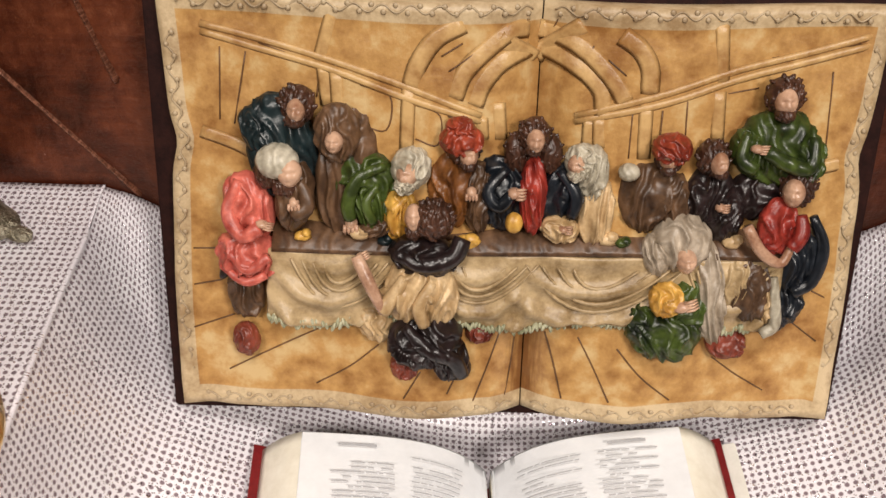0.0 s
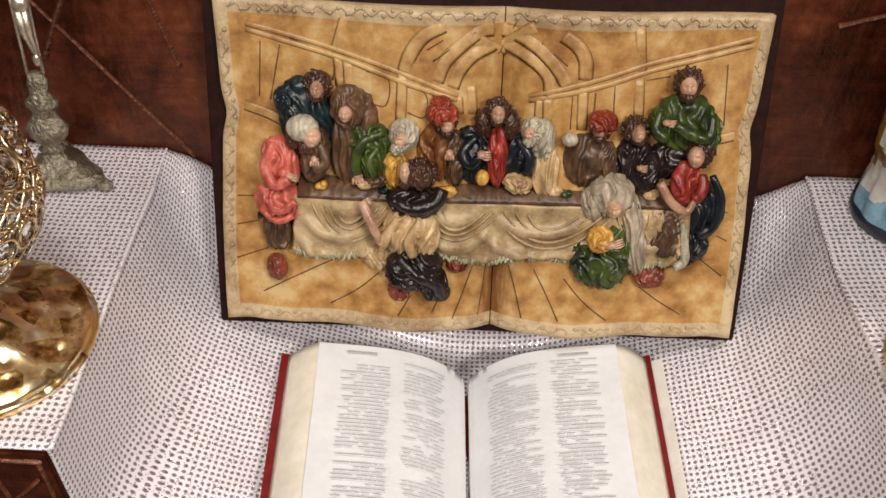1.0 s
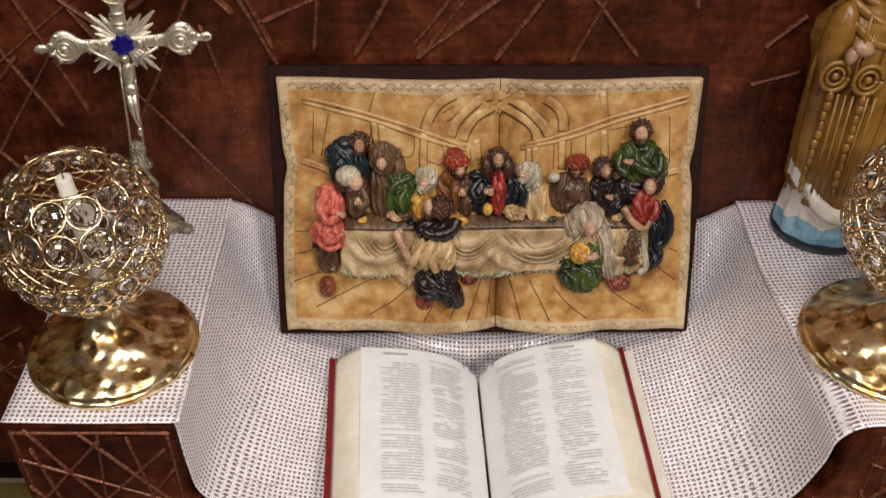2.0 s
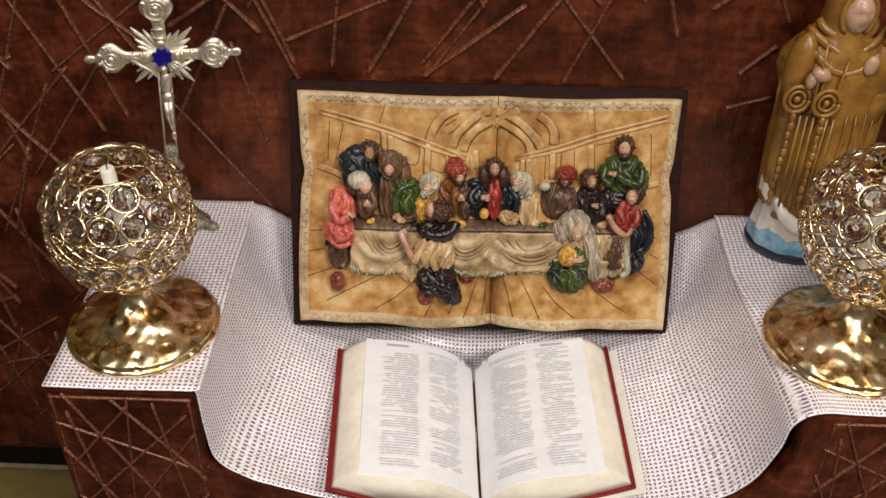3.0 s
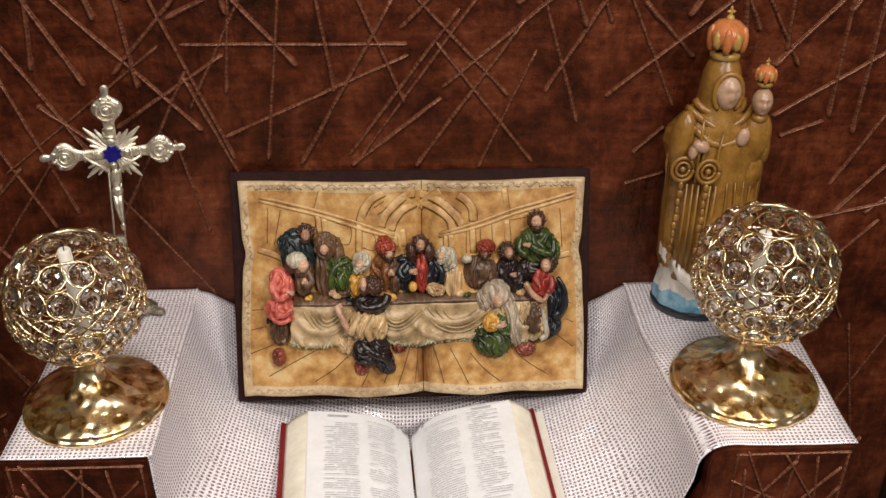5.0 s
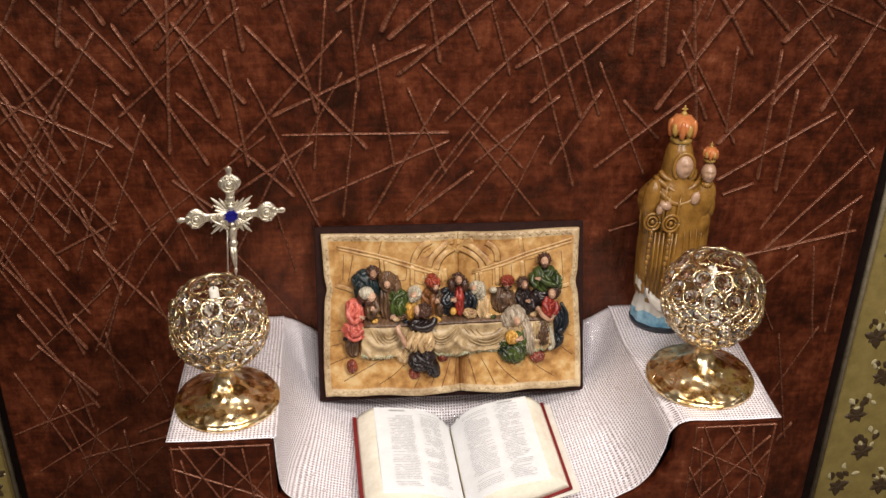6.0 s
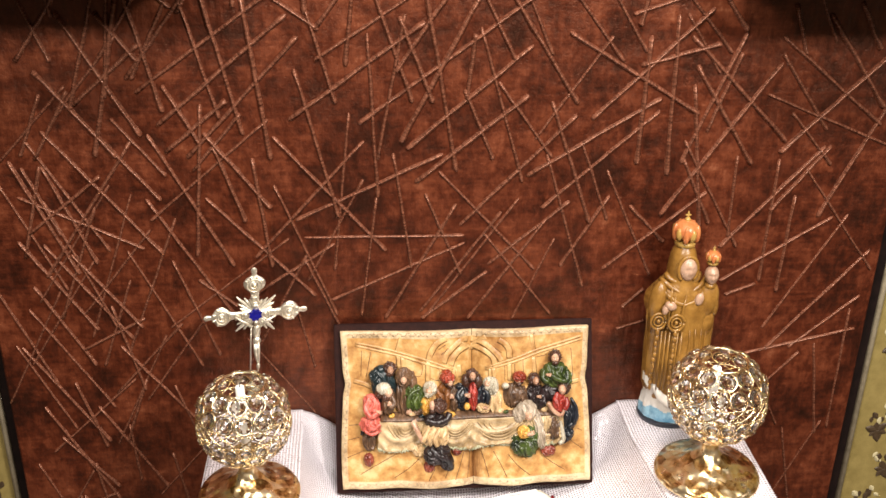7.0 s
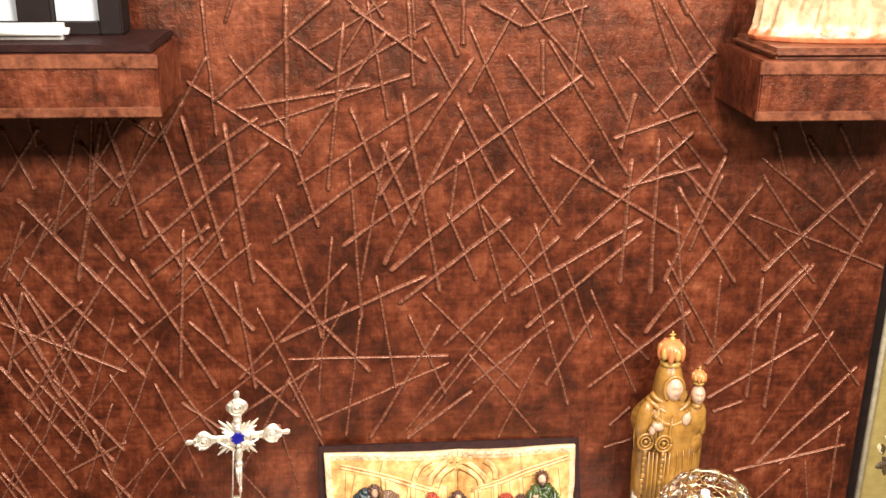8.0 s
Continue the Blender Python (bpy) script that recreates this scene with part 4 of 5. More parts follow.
relief_figure("seated figure seen from behind in a brown skirt", [
    (DARKROBE, -50, 119, 33, 20, 12, 11, -8, 8),
    (BEIGE, -56, 98, 31, 16, 21, 12, -14, 9),
    (BEIGE, -43, 95, 31, 13, 19, 11, 8, 8),
    (DARKROBE, -49, 66, 31, 22, 18, 13, 14, 9),
    (DARKROBE, -34, 53, 28, 11, 14, 10, 0, 6),
    (BEIGE, -77, 73, 22, 11, 13, 8, 18, 7),
    (BEIGE, -69, 94, 34, 8, 6, 6, 10, 4),
    (SKIN, -85, 118, 36, 4, 3, 4, 28, 0),
    (SHOE, -60, 44, 21, 9, 10, 7, 0, 1),
    (DARKROBE, -29, 43, 22, 8, 8, 7, 0, 0),
    (SHOE, -17, 66, 20, 8, 7, 7, 0, 1),
    (HAIR, -45, 142, 38, 12, 13, 12, 0, 6),
    (SKIN, -56, 143, 40, 5, 8, 6, 0, 0),
    (HAIR, -56, 135, 40, 5, 5, 5, 0, 4)], [(BEIGE, 5, [(-60, 108, 40), (-70, 92, 42), (-73, 88, 42)]), (SKIN, 3.8, [(-72, 88, 44), (-79, 104, 44), (-87, 120, 40)]), (DARKROBE, 5.5, [(-66, 122, 40), (-50, 117, 44), (-34, 121, 41), (-29, 131, 38)]), (DARKROBE, 5, [(-60, 78, 40), (-48, 66, 44), (-33, 58, 40), (-27, 45, 34)]), (BEIGE, 4, [(-45, 106, 42), (-52, 92, 44), (-49, 80, 43)])])


# ---- open book ----
def page_curve(a, side, sag=0.0):
    """Across an open book's page, a from gutter (0) to ridge (1): x, z."""
    x = side * (0.0015 + 0.1165 * a)
    z = -0.054 + 0.047 * (1 - math.exp(-4.6 * a)) * (0.86 + 0.14 * a)
    return x, z


def open_book():
    book = thing("open_book", pose(-0.004, -0.021, 0.001, 1.5, 0, 3.4), "thick open red-covered book with printed columns, lying on the cloth", "book")
    length = 0.184
    for side in (-1, 1):
        wide = 0.150 if side < 0 else 0.148
        cover = bmesh.new()
        loops = []
        for y in (0.003, -length - 0.004):
            loops.append([(0, y, -0.083), (side * 0.07, y, -0.060), (side * wide, y, -0.0265), (side * wide, y, -0.0235), (side * 0.07, y, -0.057), (0, y, -0.080)])
        part("cover", rings(cover, loops), REDCOVER, book, "dark red cloth cover board", False)
        block = bmesh.new()
        loops = []
        n, m = 26, 24
        for j in range(m + 1):
            y = -length * j / m
            loop = []
            for i in range(n + 1):
                x, z = page_curve(i / n, side)
                loop.append((x, y, z + 0.0012 * math.sin(5 * j / m + 2 * i / n) * (i / n)))
            for k in range(1, 7):
                x0, z0 = page_curve(1, side)
                t = k / 6
                loop.append((x0 + side * 0.0265 * (0.55 * t + 0.45 * t ** 0.5), y, z0 - 0.018 * t ** 1.25))
            loop.append((side * 0.07, y, -0.0565))
            loop.append((side * 0.0015, y, -0.0795))
            loops.append(loop)
        rings(block, loops)
        total = len(loops[0])
        block.faces.ensure_lookup_table()
        for k, f in enumerate(block.faces):
            f.material_index = 0 if (k < m * total and k % total < n) else 1
        part("page_block", block, (PAPER, FOREEDGE), book, "white page with cream fore-edge")
        leaf = bmesh.new()
        for lift in (0.0016, 0.003):
            rows = []
            for j in range(13):
                y = -0.001 - (length - 0.002) * j / 12
                row = []
                for i in range(15):
                    x, z = page_curve(0.01 + 0.985 * i / 14, side)
                    row.append((x, y, z + lift * (i / 14) * (0.5 + 0.5 * math.sin(1.3 * j / 12 + lift * 900))))
                rows.append(row)
            rings(leaf, rows, closed=False)
        part("loose_leaf", leaf, PAPER, book)
        rnd = random.Random(11 + side)
        for col, (a0, a1) in enumerate(((0.12, 0.46), (0.54, 0.86))):
            if side < 0:
                a0, a1 = ((0.14, 0.42), (0.50, 0.84))[col]
            ink = bmesh.new()
            for k in range(47):
                y = -0.016 - 0.0034 * k
                if rnd.random() < 0.06:
                    continue
                s, e = a0 + (0.02 if rnd.random() < 0.3 else 0), a1 - (rnd.uniform(0.05, 0.2) if rnd.random() < 0.28 else rnd.uniform(0, 0.02))
                cuts = sorted(rnd.uniform(s, e) for _ in range(4))
                ends = [s, *cuts, e]
                for c0, c1 in zip(ends, ends[1:]):
                    if c1 - c0 < 0.03:
                        continue
                    top, low = [], []
                    for i in range(4):
                        a = c0 + 0.004 + (c1 - c0 - 0.008) * i / 3
                        x, z = page_curve(a, side)
                        z += 0.0050
                        top.append((x, y, z))
                        low.append((x, y - 0.0008, z))
                    rings(ink, [top, low], closed=False)
            part("print_column", ink, INK, book, "column of small grey print")
        head = bmesh.new()
        for a0, a1 in ((0.60, 0.80),):
            q = [page_curve(a, side) for a in (a0, a1)]
            rings(head, [[(x, -0.0095, z + 0.0050) for x, z in q], [(x, -0.0115, z + 0.0050) for x, z in q]], closed=False)
        part("page_heading", head, INK, book, "short grey heading line")
    ribbon = bmesh.new()
    box(ribbon, (0.100, -length - 0.008, -0.0470), (0.161, 0.002, -0.0445), 0.0008)
    bmesh.ops.rotate(ribbon, verts=ribbon.verts, cent=(0.1, 0, -0.045), matrix=Matrix.Rotation(radians(-17), 3, "Y"))
    part("endpaper_board", ribbon, WAX, book, "white board sticking out beside the cover", False)
    return book


open_book()


# ---- candle holders ----
def ring_mesh(major, minor):
    bm = bmesh.new()
    n, k = 18, 6
    loops = []
    for i in range(n):
        a = 2 * math.pi * i / n
        loops.append([((major + minor * math.cos(2 * math.pi * j / k)) * math.cos(a), (major + minor * math.cos(2 * math.pi * j / k)) * math.sin(a), minor * math.sin(2 * math.pi * j / k)) for j in range(k)])
    loops.append(loops[0])
    rings(bm, loops, caps=(False, False))
    bmesh.ops.remove_doubles(bm, verts=bm.verts, dist=1e-6)
    return bm


def bead_mesh(radius):
    bm = bmesh.new()
    prof = [(0.25, -0.46), (0.7, -0.36), (1.0, -0.04), (1.0, 0.04), (0.72, 0.34), (0.45, 0.42)]
    return lathe(bm, [(radius * r, radius * z) for r, z in prof], 10)


def candle_holder(m):
    h = thing("candle_holder", m, "gold-plated candle holder with openwork crystal globe on a domed foot", "candle holder", "pair of candle holders")
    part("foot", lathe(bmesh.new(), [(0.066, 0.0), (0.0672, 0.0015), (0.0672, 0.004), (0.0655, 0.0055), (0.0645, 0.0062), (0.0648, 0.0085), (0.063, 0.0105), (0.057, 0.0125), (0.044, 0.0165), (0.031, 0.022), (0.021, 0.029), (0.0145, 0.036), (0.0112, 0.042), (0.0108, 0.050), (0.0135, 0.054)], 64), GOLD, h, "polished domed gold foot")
    part("collar", lathe(bmesh.new(), [(0.0135, 0.0540), (0.0185, 0.0555), (0.0200, 0.0580), (0.0170, 0.0610), (0.0120, 0.0620)], 32), GOLDWIRE, h)
    R, cz = 0.0600, 0.1195
    def at(lat, lon, r=R):
        la = radians(lat)
        return Vector((r * math.cos(la) * math.cos(lon), r * math.cos(la) * math.sin(lon), cz + r * math.sin(la)))
    def hoop(name, lat, minor, knobs=0):
        bm = bmesh.new()
        pts = [at(lat, 2 * math.pi * i / 48) for i in range(49)]
        tube(bm, pts, minor, 6, 1.0, (0, 0, 1))
        for i in range(knobs):
            blob(bm, at(lat, 2 * math.pi * i / knobs, R + 0.0006), (0.0014,) * 3, u=6, v=4)
        part(name, bm, GOLDWIRE, h)
    hoop("rim", 60, 0.0013)
    hoop("hoop", 13.5, 0.0008, 90)
    hoop("hoop", -4, 0.0008, 90)
    hoop("hoop", -42, 0.0010)
    hoop("hoop", -66, 0.0016)
    ring, bead = part("ring", ring_mesh(0.0117, 0.0010), GOLDWIRE, h), part("crystal", bead_mesh(0.0100), CRYSTAL, h, "clear faceted crystal", False)
    small, sbead = part("ring", ring_mesh(0.0090, 0.00095), GOLDWIRE, h), part("crystal", bead_mesh(0.0070), CRYSTAL, h, "clear faceted crystal", False)
    first = {ring: True, bead: True, small: True, sbead: True}
    for r, (lat, count, ro, be, shift) in enumerate(((47.5, 11, ring, bead, 0.0), (25, 14, ring, bead, 0.5), (-14, 20, small, sbead, 0.0), (-31, 17, small, sbead, 0.3), (-53, 12, small, sbead, 0.0))):
        for i in range(count):
            lon = 2 * math.pi * (i + shift) / count
            p = at(lat, lon)
            q = (p - Vector((0, 0, cz))).to_track_quat("Z", "Y").to_matrix().to_4x4()
            for o in (ro, be):
                if first[o]:
                    first[o], c = False, o
                else:
                    c = new(o.name.split(".")[0], o.data)
                    c.parent = h
                    if "label" in o:
                        c["label"] = o["label"]
                c.matrix_local = Matrix.Translation(p) @ q
    lattice = bmesh.new()
    for i in range(20):
        for d in (-1, 1):
            a = 2 * math.pi * i / 20
            tube(lattice, [at(13.5 - 17.5 * k / 5, a + d * 0.47 * k / 5) for k in range(6)], 0.0011, 5, 1.0, (0, 0, 1))
    part("lattice", lattice, GOLDWIRE, h, "gold openwork lattice band")
    bowl = bmesh.new()
    lathe(bowl, [(0.012, 0.062), (0.027, 0.0625), (0.028, 0.065), (0.013, 0.065)], 24)
    part("candle_cup", bowl, GOLD, h)
    return h


def taper_candle(m, height):
    bm = bmesh.new()
    lathe(bm, [(0.0062, 0.0), (0.0065, 0.001), (0.0064, height * 0.5), (0.0062, height - 0.002), (0.0050, height - 0.0005), (0.002, height - 0.002)], 20)
    ob = thing("candle", m, "slim white candle standing inside the crystal globe", "candle", "pair of candles")
    part("wax", bm, WAX, ob)
    part("wick", tube(bmesh.new(), [(0, 0, height - 0.003), (0.0004, 0, height + 0.003), (0.0014, 0, height + 0.006)], 0.0006, 6, 1, (0, 1, 0)), BLACKBAND, ob)
    return ob


first_holder = candle_holder(pose(-0.3210, -0.124, 0.0905, 0, 0, 8) @ Matrix.Scale(1.065, 4))
copy_thing(first_holder, pose(0.3470, -0.113, 0.0905, 0, 0, 31) @ Matrix.Scale(1.065, 4))
taper_candle(pose(-0.3215, -0.116, 0.1602, 3, -1), 0.110)
taper_candle(pose(0.3430, -0.104, 0.1602, -3, 2), 0.106)


# ---- crucifix ----
def crucifix():
    c = thing("crucifix", pose(-0.3325, 0.047, 0.0905, 0, 0, 4), "standing silver crucifix with trefoil ends, rays and a blue star", "crucifix")
    foot = bmesh.new()
    rnd = random.Random(2)
    loops = []
    for r, z in ((0.033, 0.004), (0.0335, 0.007), (0.027, 0.011), (0.018, 0.015), (0.011, 0.020), (0.0075, 0.026)):
        loops.append([((r * (1 + 0.20 * math.cos(3 * a + 1.2) * (r / 0.037))) * math.cos(a), 0.8 * (r * (1 + 0.20 * math.cos(3 * a + 1.2) * (r / 0.037))) * math.sin(a), z) for a in [2 * math.pi * i / 36 for i in range(36)]])
    part("base", rings(foot, loops), TARNISH, c, "spreading chased silver foot")
    for a in (-0.4, 1.7, 3.8):
        claw = bmesh.new()
        blob(claw, (0.041 * math.cos(a), 0.033 * math.sin(a), 0.004), (0.009, 0.006, 0.004), (0, 0, math.degrees(a)), 5, 0.15, 0.1, u=12, v=8)
        part("claw", claw, TARNISH, c)
    stem = bmesh.new()
    prof = [(0.0085, 0.026), (0.011, 0.029), (0.0075, 0.033), (0.0145, 0.042), (0.0165, 0.050), (0.011, 0.058), (0.0085, 0.064), (0.0120, 0.069), (0.0125, 0.073), (0.0075, 0.079), (0.0078, 0.090), (0.0062, 0.098)]
    rings(stem, [[(r * math.cos(a), 0.55 * r * math.sin(a), z) for a in [2 * math.pi * i / 20 for i in range(20)]] for r, z in prof])
    part("stem", stem, TARNISH, c, "baluster-shaped silver stem")
    shaft = bmesh.new()
    for x in (-0.0058, 0.0058):
        tube(shaft, [(x, 0, 0.097), (x, 0, 0.180)], 0.0013, 6)
    part("shaft", shaft, (SILVER,), c)
    cz = 0.1995
    ARM = [(0.006, 0.0050), (0.014, 0.0064), (0.022, 0.0058), (0.030, 0.0060), (0.036, 0.0068), (0.0415, 0.0120), (0.047, 0.0158), (0.053, 0.0160), (0.0585, 0.0125), (0.0625, 0.0066), (0.0655, 0.0036), (0.0685, 0.0042), (0.0725, 0.0046), (0.0755, 0.0030), (0.0765, 0.0008)]
    for ang in (0, 90, 180):
        arm = bmesh.new()
        loops = []
        for r, w in [(p.x, p.y) for p in spline(ARM, 4)]:
            d = 0.0016 + 0.20 * w
            loops.append([(r, -d * max(math.sin(a), -0.35), w * math.cos(a)) for a in [2 * math.pi * k / 20 for k in range(20)]])
        rings(arm, loops)
        for k in range(2):
            q = 0.66 - 0.30 * k
            tube(arm, [(0.0505 + q * 0.0155 * math.cos(a) - 0.003 * q, -0.0042 - 0.0006 * k, q * 0.0165 * math.sin(a)) for a in [2 * math.pi * i / 18 for i in range(19)]], 0.0009, 5)
        for a in (-60, -20, 20, 60):
            blob(arm, (0.0505 + 0.0135 * math.cos(radians(a)) - 0.002, -0.0028, 0.0135 * math.sin(radians(a))), (0.0030, 0.0016, 0.0022), (0, -a, 0), u=8, v=6)
        blob(arm, (0.0500, -0.0045, 0), (0.0036, 0.0020, 0.0036), u=10, v=8)
        for r in (0.0195, 0.0290):
            tube(arm, [(r, -0.0034, -0.0066), (r, -0.0044, 0), (r, -0.0034, 0.0066)], 0.0012, 6)
        blob(arm, (0.0145, -0.003, 0), (0.0034, 0.0024, 0.0040), u=10, v=8)
        bmesh.ops.transform(arm, matrix=pose(0, 0, cz, 0, -ang - 3, 0), verts=arm.verts)
        part("arm", arm, SILVER, c, "chased trefoil-ended arm")
    for q in (45, 135, 225, 315):
        for d, ln in ((-24, 0.025), (-12, 0.031), (0, 0.041), (12, 0.032), (24, 0.026)):
            ray = bmesh.new()
            tube(ray, [(0.008, 0, 0), (ln * 0.7, 0, 0), (ln, 0, 0)], 0.0028, 4, 0.5, (0, -1, 0), taper=(0.7, 1.0, 0.3))
            bmesh.ops.transform(ray, matrix=pose(0, 0.001, cz, 0, q + d, 0), verts=ray.verts)
            part("ray", ray, SILVER, c, "", False)
    star = bmesh.new()
    f = [star.verts.new(((0.0105 if i % 2 else 0.0078) * math.cos(math.pi * i / 8), -0.0052, cz + (0.0105 if i % 2 else 0.0078) * math.sin(math.pi * i / 8))) for i in range(16)]
    face = star.faces.new(f)
    r = bmesh.ops.extrude_face_region(star, geom=[face])
    bmesh.ops.translate(star, verts=[v for v in r["geom"] if isinstance(v, bmesh.types.BMVert)], vec=(0, 0.005, 0))
    part("star", star, GEM, c, "cobalt blue enamel star", False)
    body = bmesh.new()
    blob(body, (0.0015, -0.008, cz - 0.012), (0.0036, 0.0036, 0.0046), u=12, v=8)
    blob(body, (0.002, -0.007, cz - 0.027), (0.0058, 0.004, 0.012), (0, 4, 0), 5, 0.1, u=14, v=10)
    blob(body, (0.003, -0.007, cz - 0.042), (0.0060, 0.0042, 0.0062), (0, 10, 0), 7, 0.15, u=14, v=8)
    tube(body, [(0.0045, -0.006, cz - 0.045), (0.0058, -0.009, cz - 0.062), (0.0065, -0.005, cz - 0.082)], 0.0028, 8, taper=(1.1, 1, 0.6))
    tube(body, [(0.000, -0.006, cz - 0.045), (0.0018, -0.0085, cz - 0.062), (0.0052, -0.005, cz - 0.082)], 0.0028, 8, taper=(1.1, 1, 0.6))
    blob(body, (0.006, -0.006, cz - 0.087), (0.0030, 0.003, 0.005), u=10, v=6)
    for s in (-1, 1):
        tube(body, [(0.0015 + s * 0.005, -0.006, cz - 0.019), (s * 0.017, -0.0062, cz - 0.010), (s * 0.030, -0.0052, cz - 0.002)], 0.0020, 8, taper=(1.2, 0.9, 0.7))
    part("corpus", body, SILVER, c, "small silver figure, bright and worn")
    for ob in c.children:
        for v in ob.data.vertices:
            v.co.x += 0.083 * max(v.co.z - 0.010, 0)
    return c


crucifix()


# ---- robed statue ----
def robed_statue():
    mats = [HABIT, CHALK, SKYBLUE, BLACKBAND, STATUESKIN, CROWNRED, CROWNGOLD]
    bm = bmesh.new()
    X, Y = 0.3255, 0.046
    rows = [(0.0905, 0.0540, 0.043, 0.0), (0.0945, 0.0560, 0.0445, 0.0), (0.0985, 0.0560, 0.0445, 0.0), (0.1000, 0.0535, 0.042, 0.0), (0.108, 0.0530, 0.042, 0.02), (0.116, 0.0522, 0.041, 0.03), (0.124, 0.0512, 0.040, 0.02),
            (0.132, 0.0500, 0.039, 0.015), (0.142, 0.0500, 0.039, 0.012), (0.152, 0.0535, 0.041, 0.02)]
    rows += [(0.16 + 0.01 * k, 0.0535 + 0.0004 * k - 0.00028 * max(0, k - 6) * k * 0.1, 0.041 - 0.0003 * k, 0.024) for k in range(12)]
    rows += [(0.282, 0.0600, 0.038, 0.012), (0.294, 0.0625, 0.037, 0.008), (0.305, 0.0600, 0.035, 0.006), (0.315, 0.0490, 0.033, 0.006), (0.323, 0.0390, 0.030, 0.005), (0.330, 0.0300, 0.027, 0.0), (0.336, 0.0255, 0.0255, 0.0),
             (0.345, 0.0245, 0.025, 0.0), (0.357, 0.0232, 0.0245, 0.0), (0.368, 0.0215, 0.0228, 0.0), (0.377, 0.0190, 0.019, 0.0), (0.384, 0.0150, 0.015, 0.0), (0.387, 0.0135, 0.0135, 0.0)]
    seg = 96
    loops = []
    dense = []
    for a, b in zip(rows, rows[1:]):
        k = max(1, round((b[0] - a[0]) / 0.0022))
        dense += [tuple(p + (q - p) * i / k for p, q in zip(a, b)) for i in range(k)]
    for z, rx, ry, fold in (*dense, rows[-1]):
        k = min(max((z - 0.27) / 0.06, 0), 1)
        cx, cy = X - 0.008 * k, Y - 0.003 * k
        loop = []
        for i in range(seg):
            a = 2 * math.pi * i / seg
            f = 1 + fold * (math.sin(15 * a + 0.6 * math.sin(z * 40)) + 0.5 * math.sin(31 * a + 20 * z))
            if 0.098 < z < 0.128:
                f += 0.02 * math.sin(11 * a + 60 * z)
            loop.append((cx + rx * f * math.cos(a), cy + ry * f * math.sin(a), z))
        loops.append(loop)
    rings(bm, loops)
    for f in bm.faces:
        p = f.calc_center_median()
        sash = p.y < Y and -0.002 < p.z - (0.150 - 0.75 * (p.x - 0.283)) < 0.013 and p.x < 0.322
        f.material_index = 3 if p.z < 0.0995 else 2 if p.z < 0.119 - 0.003 * math.sin(p.x * 190) else 1 if p.z < 0.136 or sash else 0
        if f.material_index == 0 and p.z < 0.165 and p.y < Y and p.x < 0.285:
            f.material_index = 1 if p.z < 0.163 - (0.285 - p.x) * 1.6 - 0.004 else 0
    # white underskirt sweep, hood rim, mantle collar
    tube(bm, [(0.282, 0.0145, 0.163), (0.292, 0.0075, 0.148), (0.306, 0.0035, 0.138), (0.325, 0.001, 0.133), (0.350, 0.0055, 0.131)], 0.0075, 10, 0.55, mat=1, taper=(0.35, 0.9, 1.1, 1.1, 0.8))
    for k, (zc, w, y0) in enumerate(((0.331, 0.029, 0.022), (0.322, 0.038, 0.016), (0.309, 0.046, 0.011))):
        tube(bm, [(0.3175 + w * math.sin(a), y0 + 0.026 * (1 - math.cos(a)) * (w / 0.045), zc + 0.012 * (1 - math.cos(a)) - 0.004 * math.cos(3 * a) * k) for a in [-1.5 + 0.3 * i for i in range(11)]], 0.0042, 8, 0.8, mat=0)
    plain_face(bm, (0.3195, 0.0205, 0.3545), (0.0146, 0.0095, 0.0180), 8, 4, 1)
    tube(bm, [(0.3195 + 0.0160 * math.sin(a), 0.0205, 0.3545 + 0.0205 * math.cos(a)) for a in [-2.5 + 0.25 * i for i in range(21)]], 0.0030, 8, mat=0)
    # crown
    base = [(0.0128, 0.0), (0.0148, 0.0015), (0.0148, 0.0055), (0.0135, 0.0065)]
    for x, y, z, s in ((0.317, 0.043, 0.3845, 1.15), (0.3595, 0.022, 0.3625, 0.62)):
        rings(bm, [[(x + s * r * math.cos(2 * math.pi * i / 24), y + s * r * math.sin(2 * math.pi * i / 24), z + s * h) for i in range(24)] for r, h in base], mat=6)
        for i in range(10):
            a = 2 * math.pi * i / 10
            blob(bm, (x + s * 0.0155 * math.cos(a), y + s * 0.0155 * math.sin(a), z + s * 0.0185), (s * 0.0050, s * 0.0050, s * (0.0120 if i % 2 else 0.0085)), (0, 0, 0), mat=5 if i % 2 else 6, u=10, v=8)
        blob(bm, (x, y, z + s * 0.021), (s * 0.0188, s * 0.0188, s * 0.0135), mat=5, u=18, v=10)
        blob(bm, (x, y, z + s * 0.0345), (s * 0.0042, s * 0.0042, s * 0.0042), mat=6, u=10, v=8)
        blob(bm, (x, y, z + s * 0.041), (s * 0.0018, s * 0.0018, s * 0.0055), mat=6, u=8, v=6)
        blob(bm, (x, y, z + s * 0.041), (s * 0.0048, s * 0.0016, s * 0.0016), mat=6, u=8, v=6)
    # the child on the arm
    blob(bm, (0.3590, 0.024, 0.304), (0.0185, 0.014, 0.031), (0, 8, 0), 7, 0.04, 0.03, 0, 40, 26)
    blob(bm, (0.3705, 0.025, 0.299), (0.0085, 0.011, 0.024), (0, -8, 0), 5, 0.04, 0, 0, 30, 20)
    plain_face(bm, (0.3595, 0.019, 0.346), (0.0116, 0.0116, 0.0150), -4, 4, 2)
    blob(bm, (0.3595, 0.020, 0.329), (0.0095, 0.009, 0.006), (0, 0, 0), mat=0, u=14, v=8)
    blob(bm, (0.3405, 0.010, 0.311), (0.0075, 0.005, 0.0100), (0, 14, 0), mat=4, u=12, v=8)
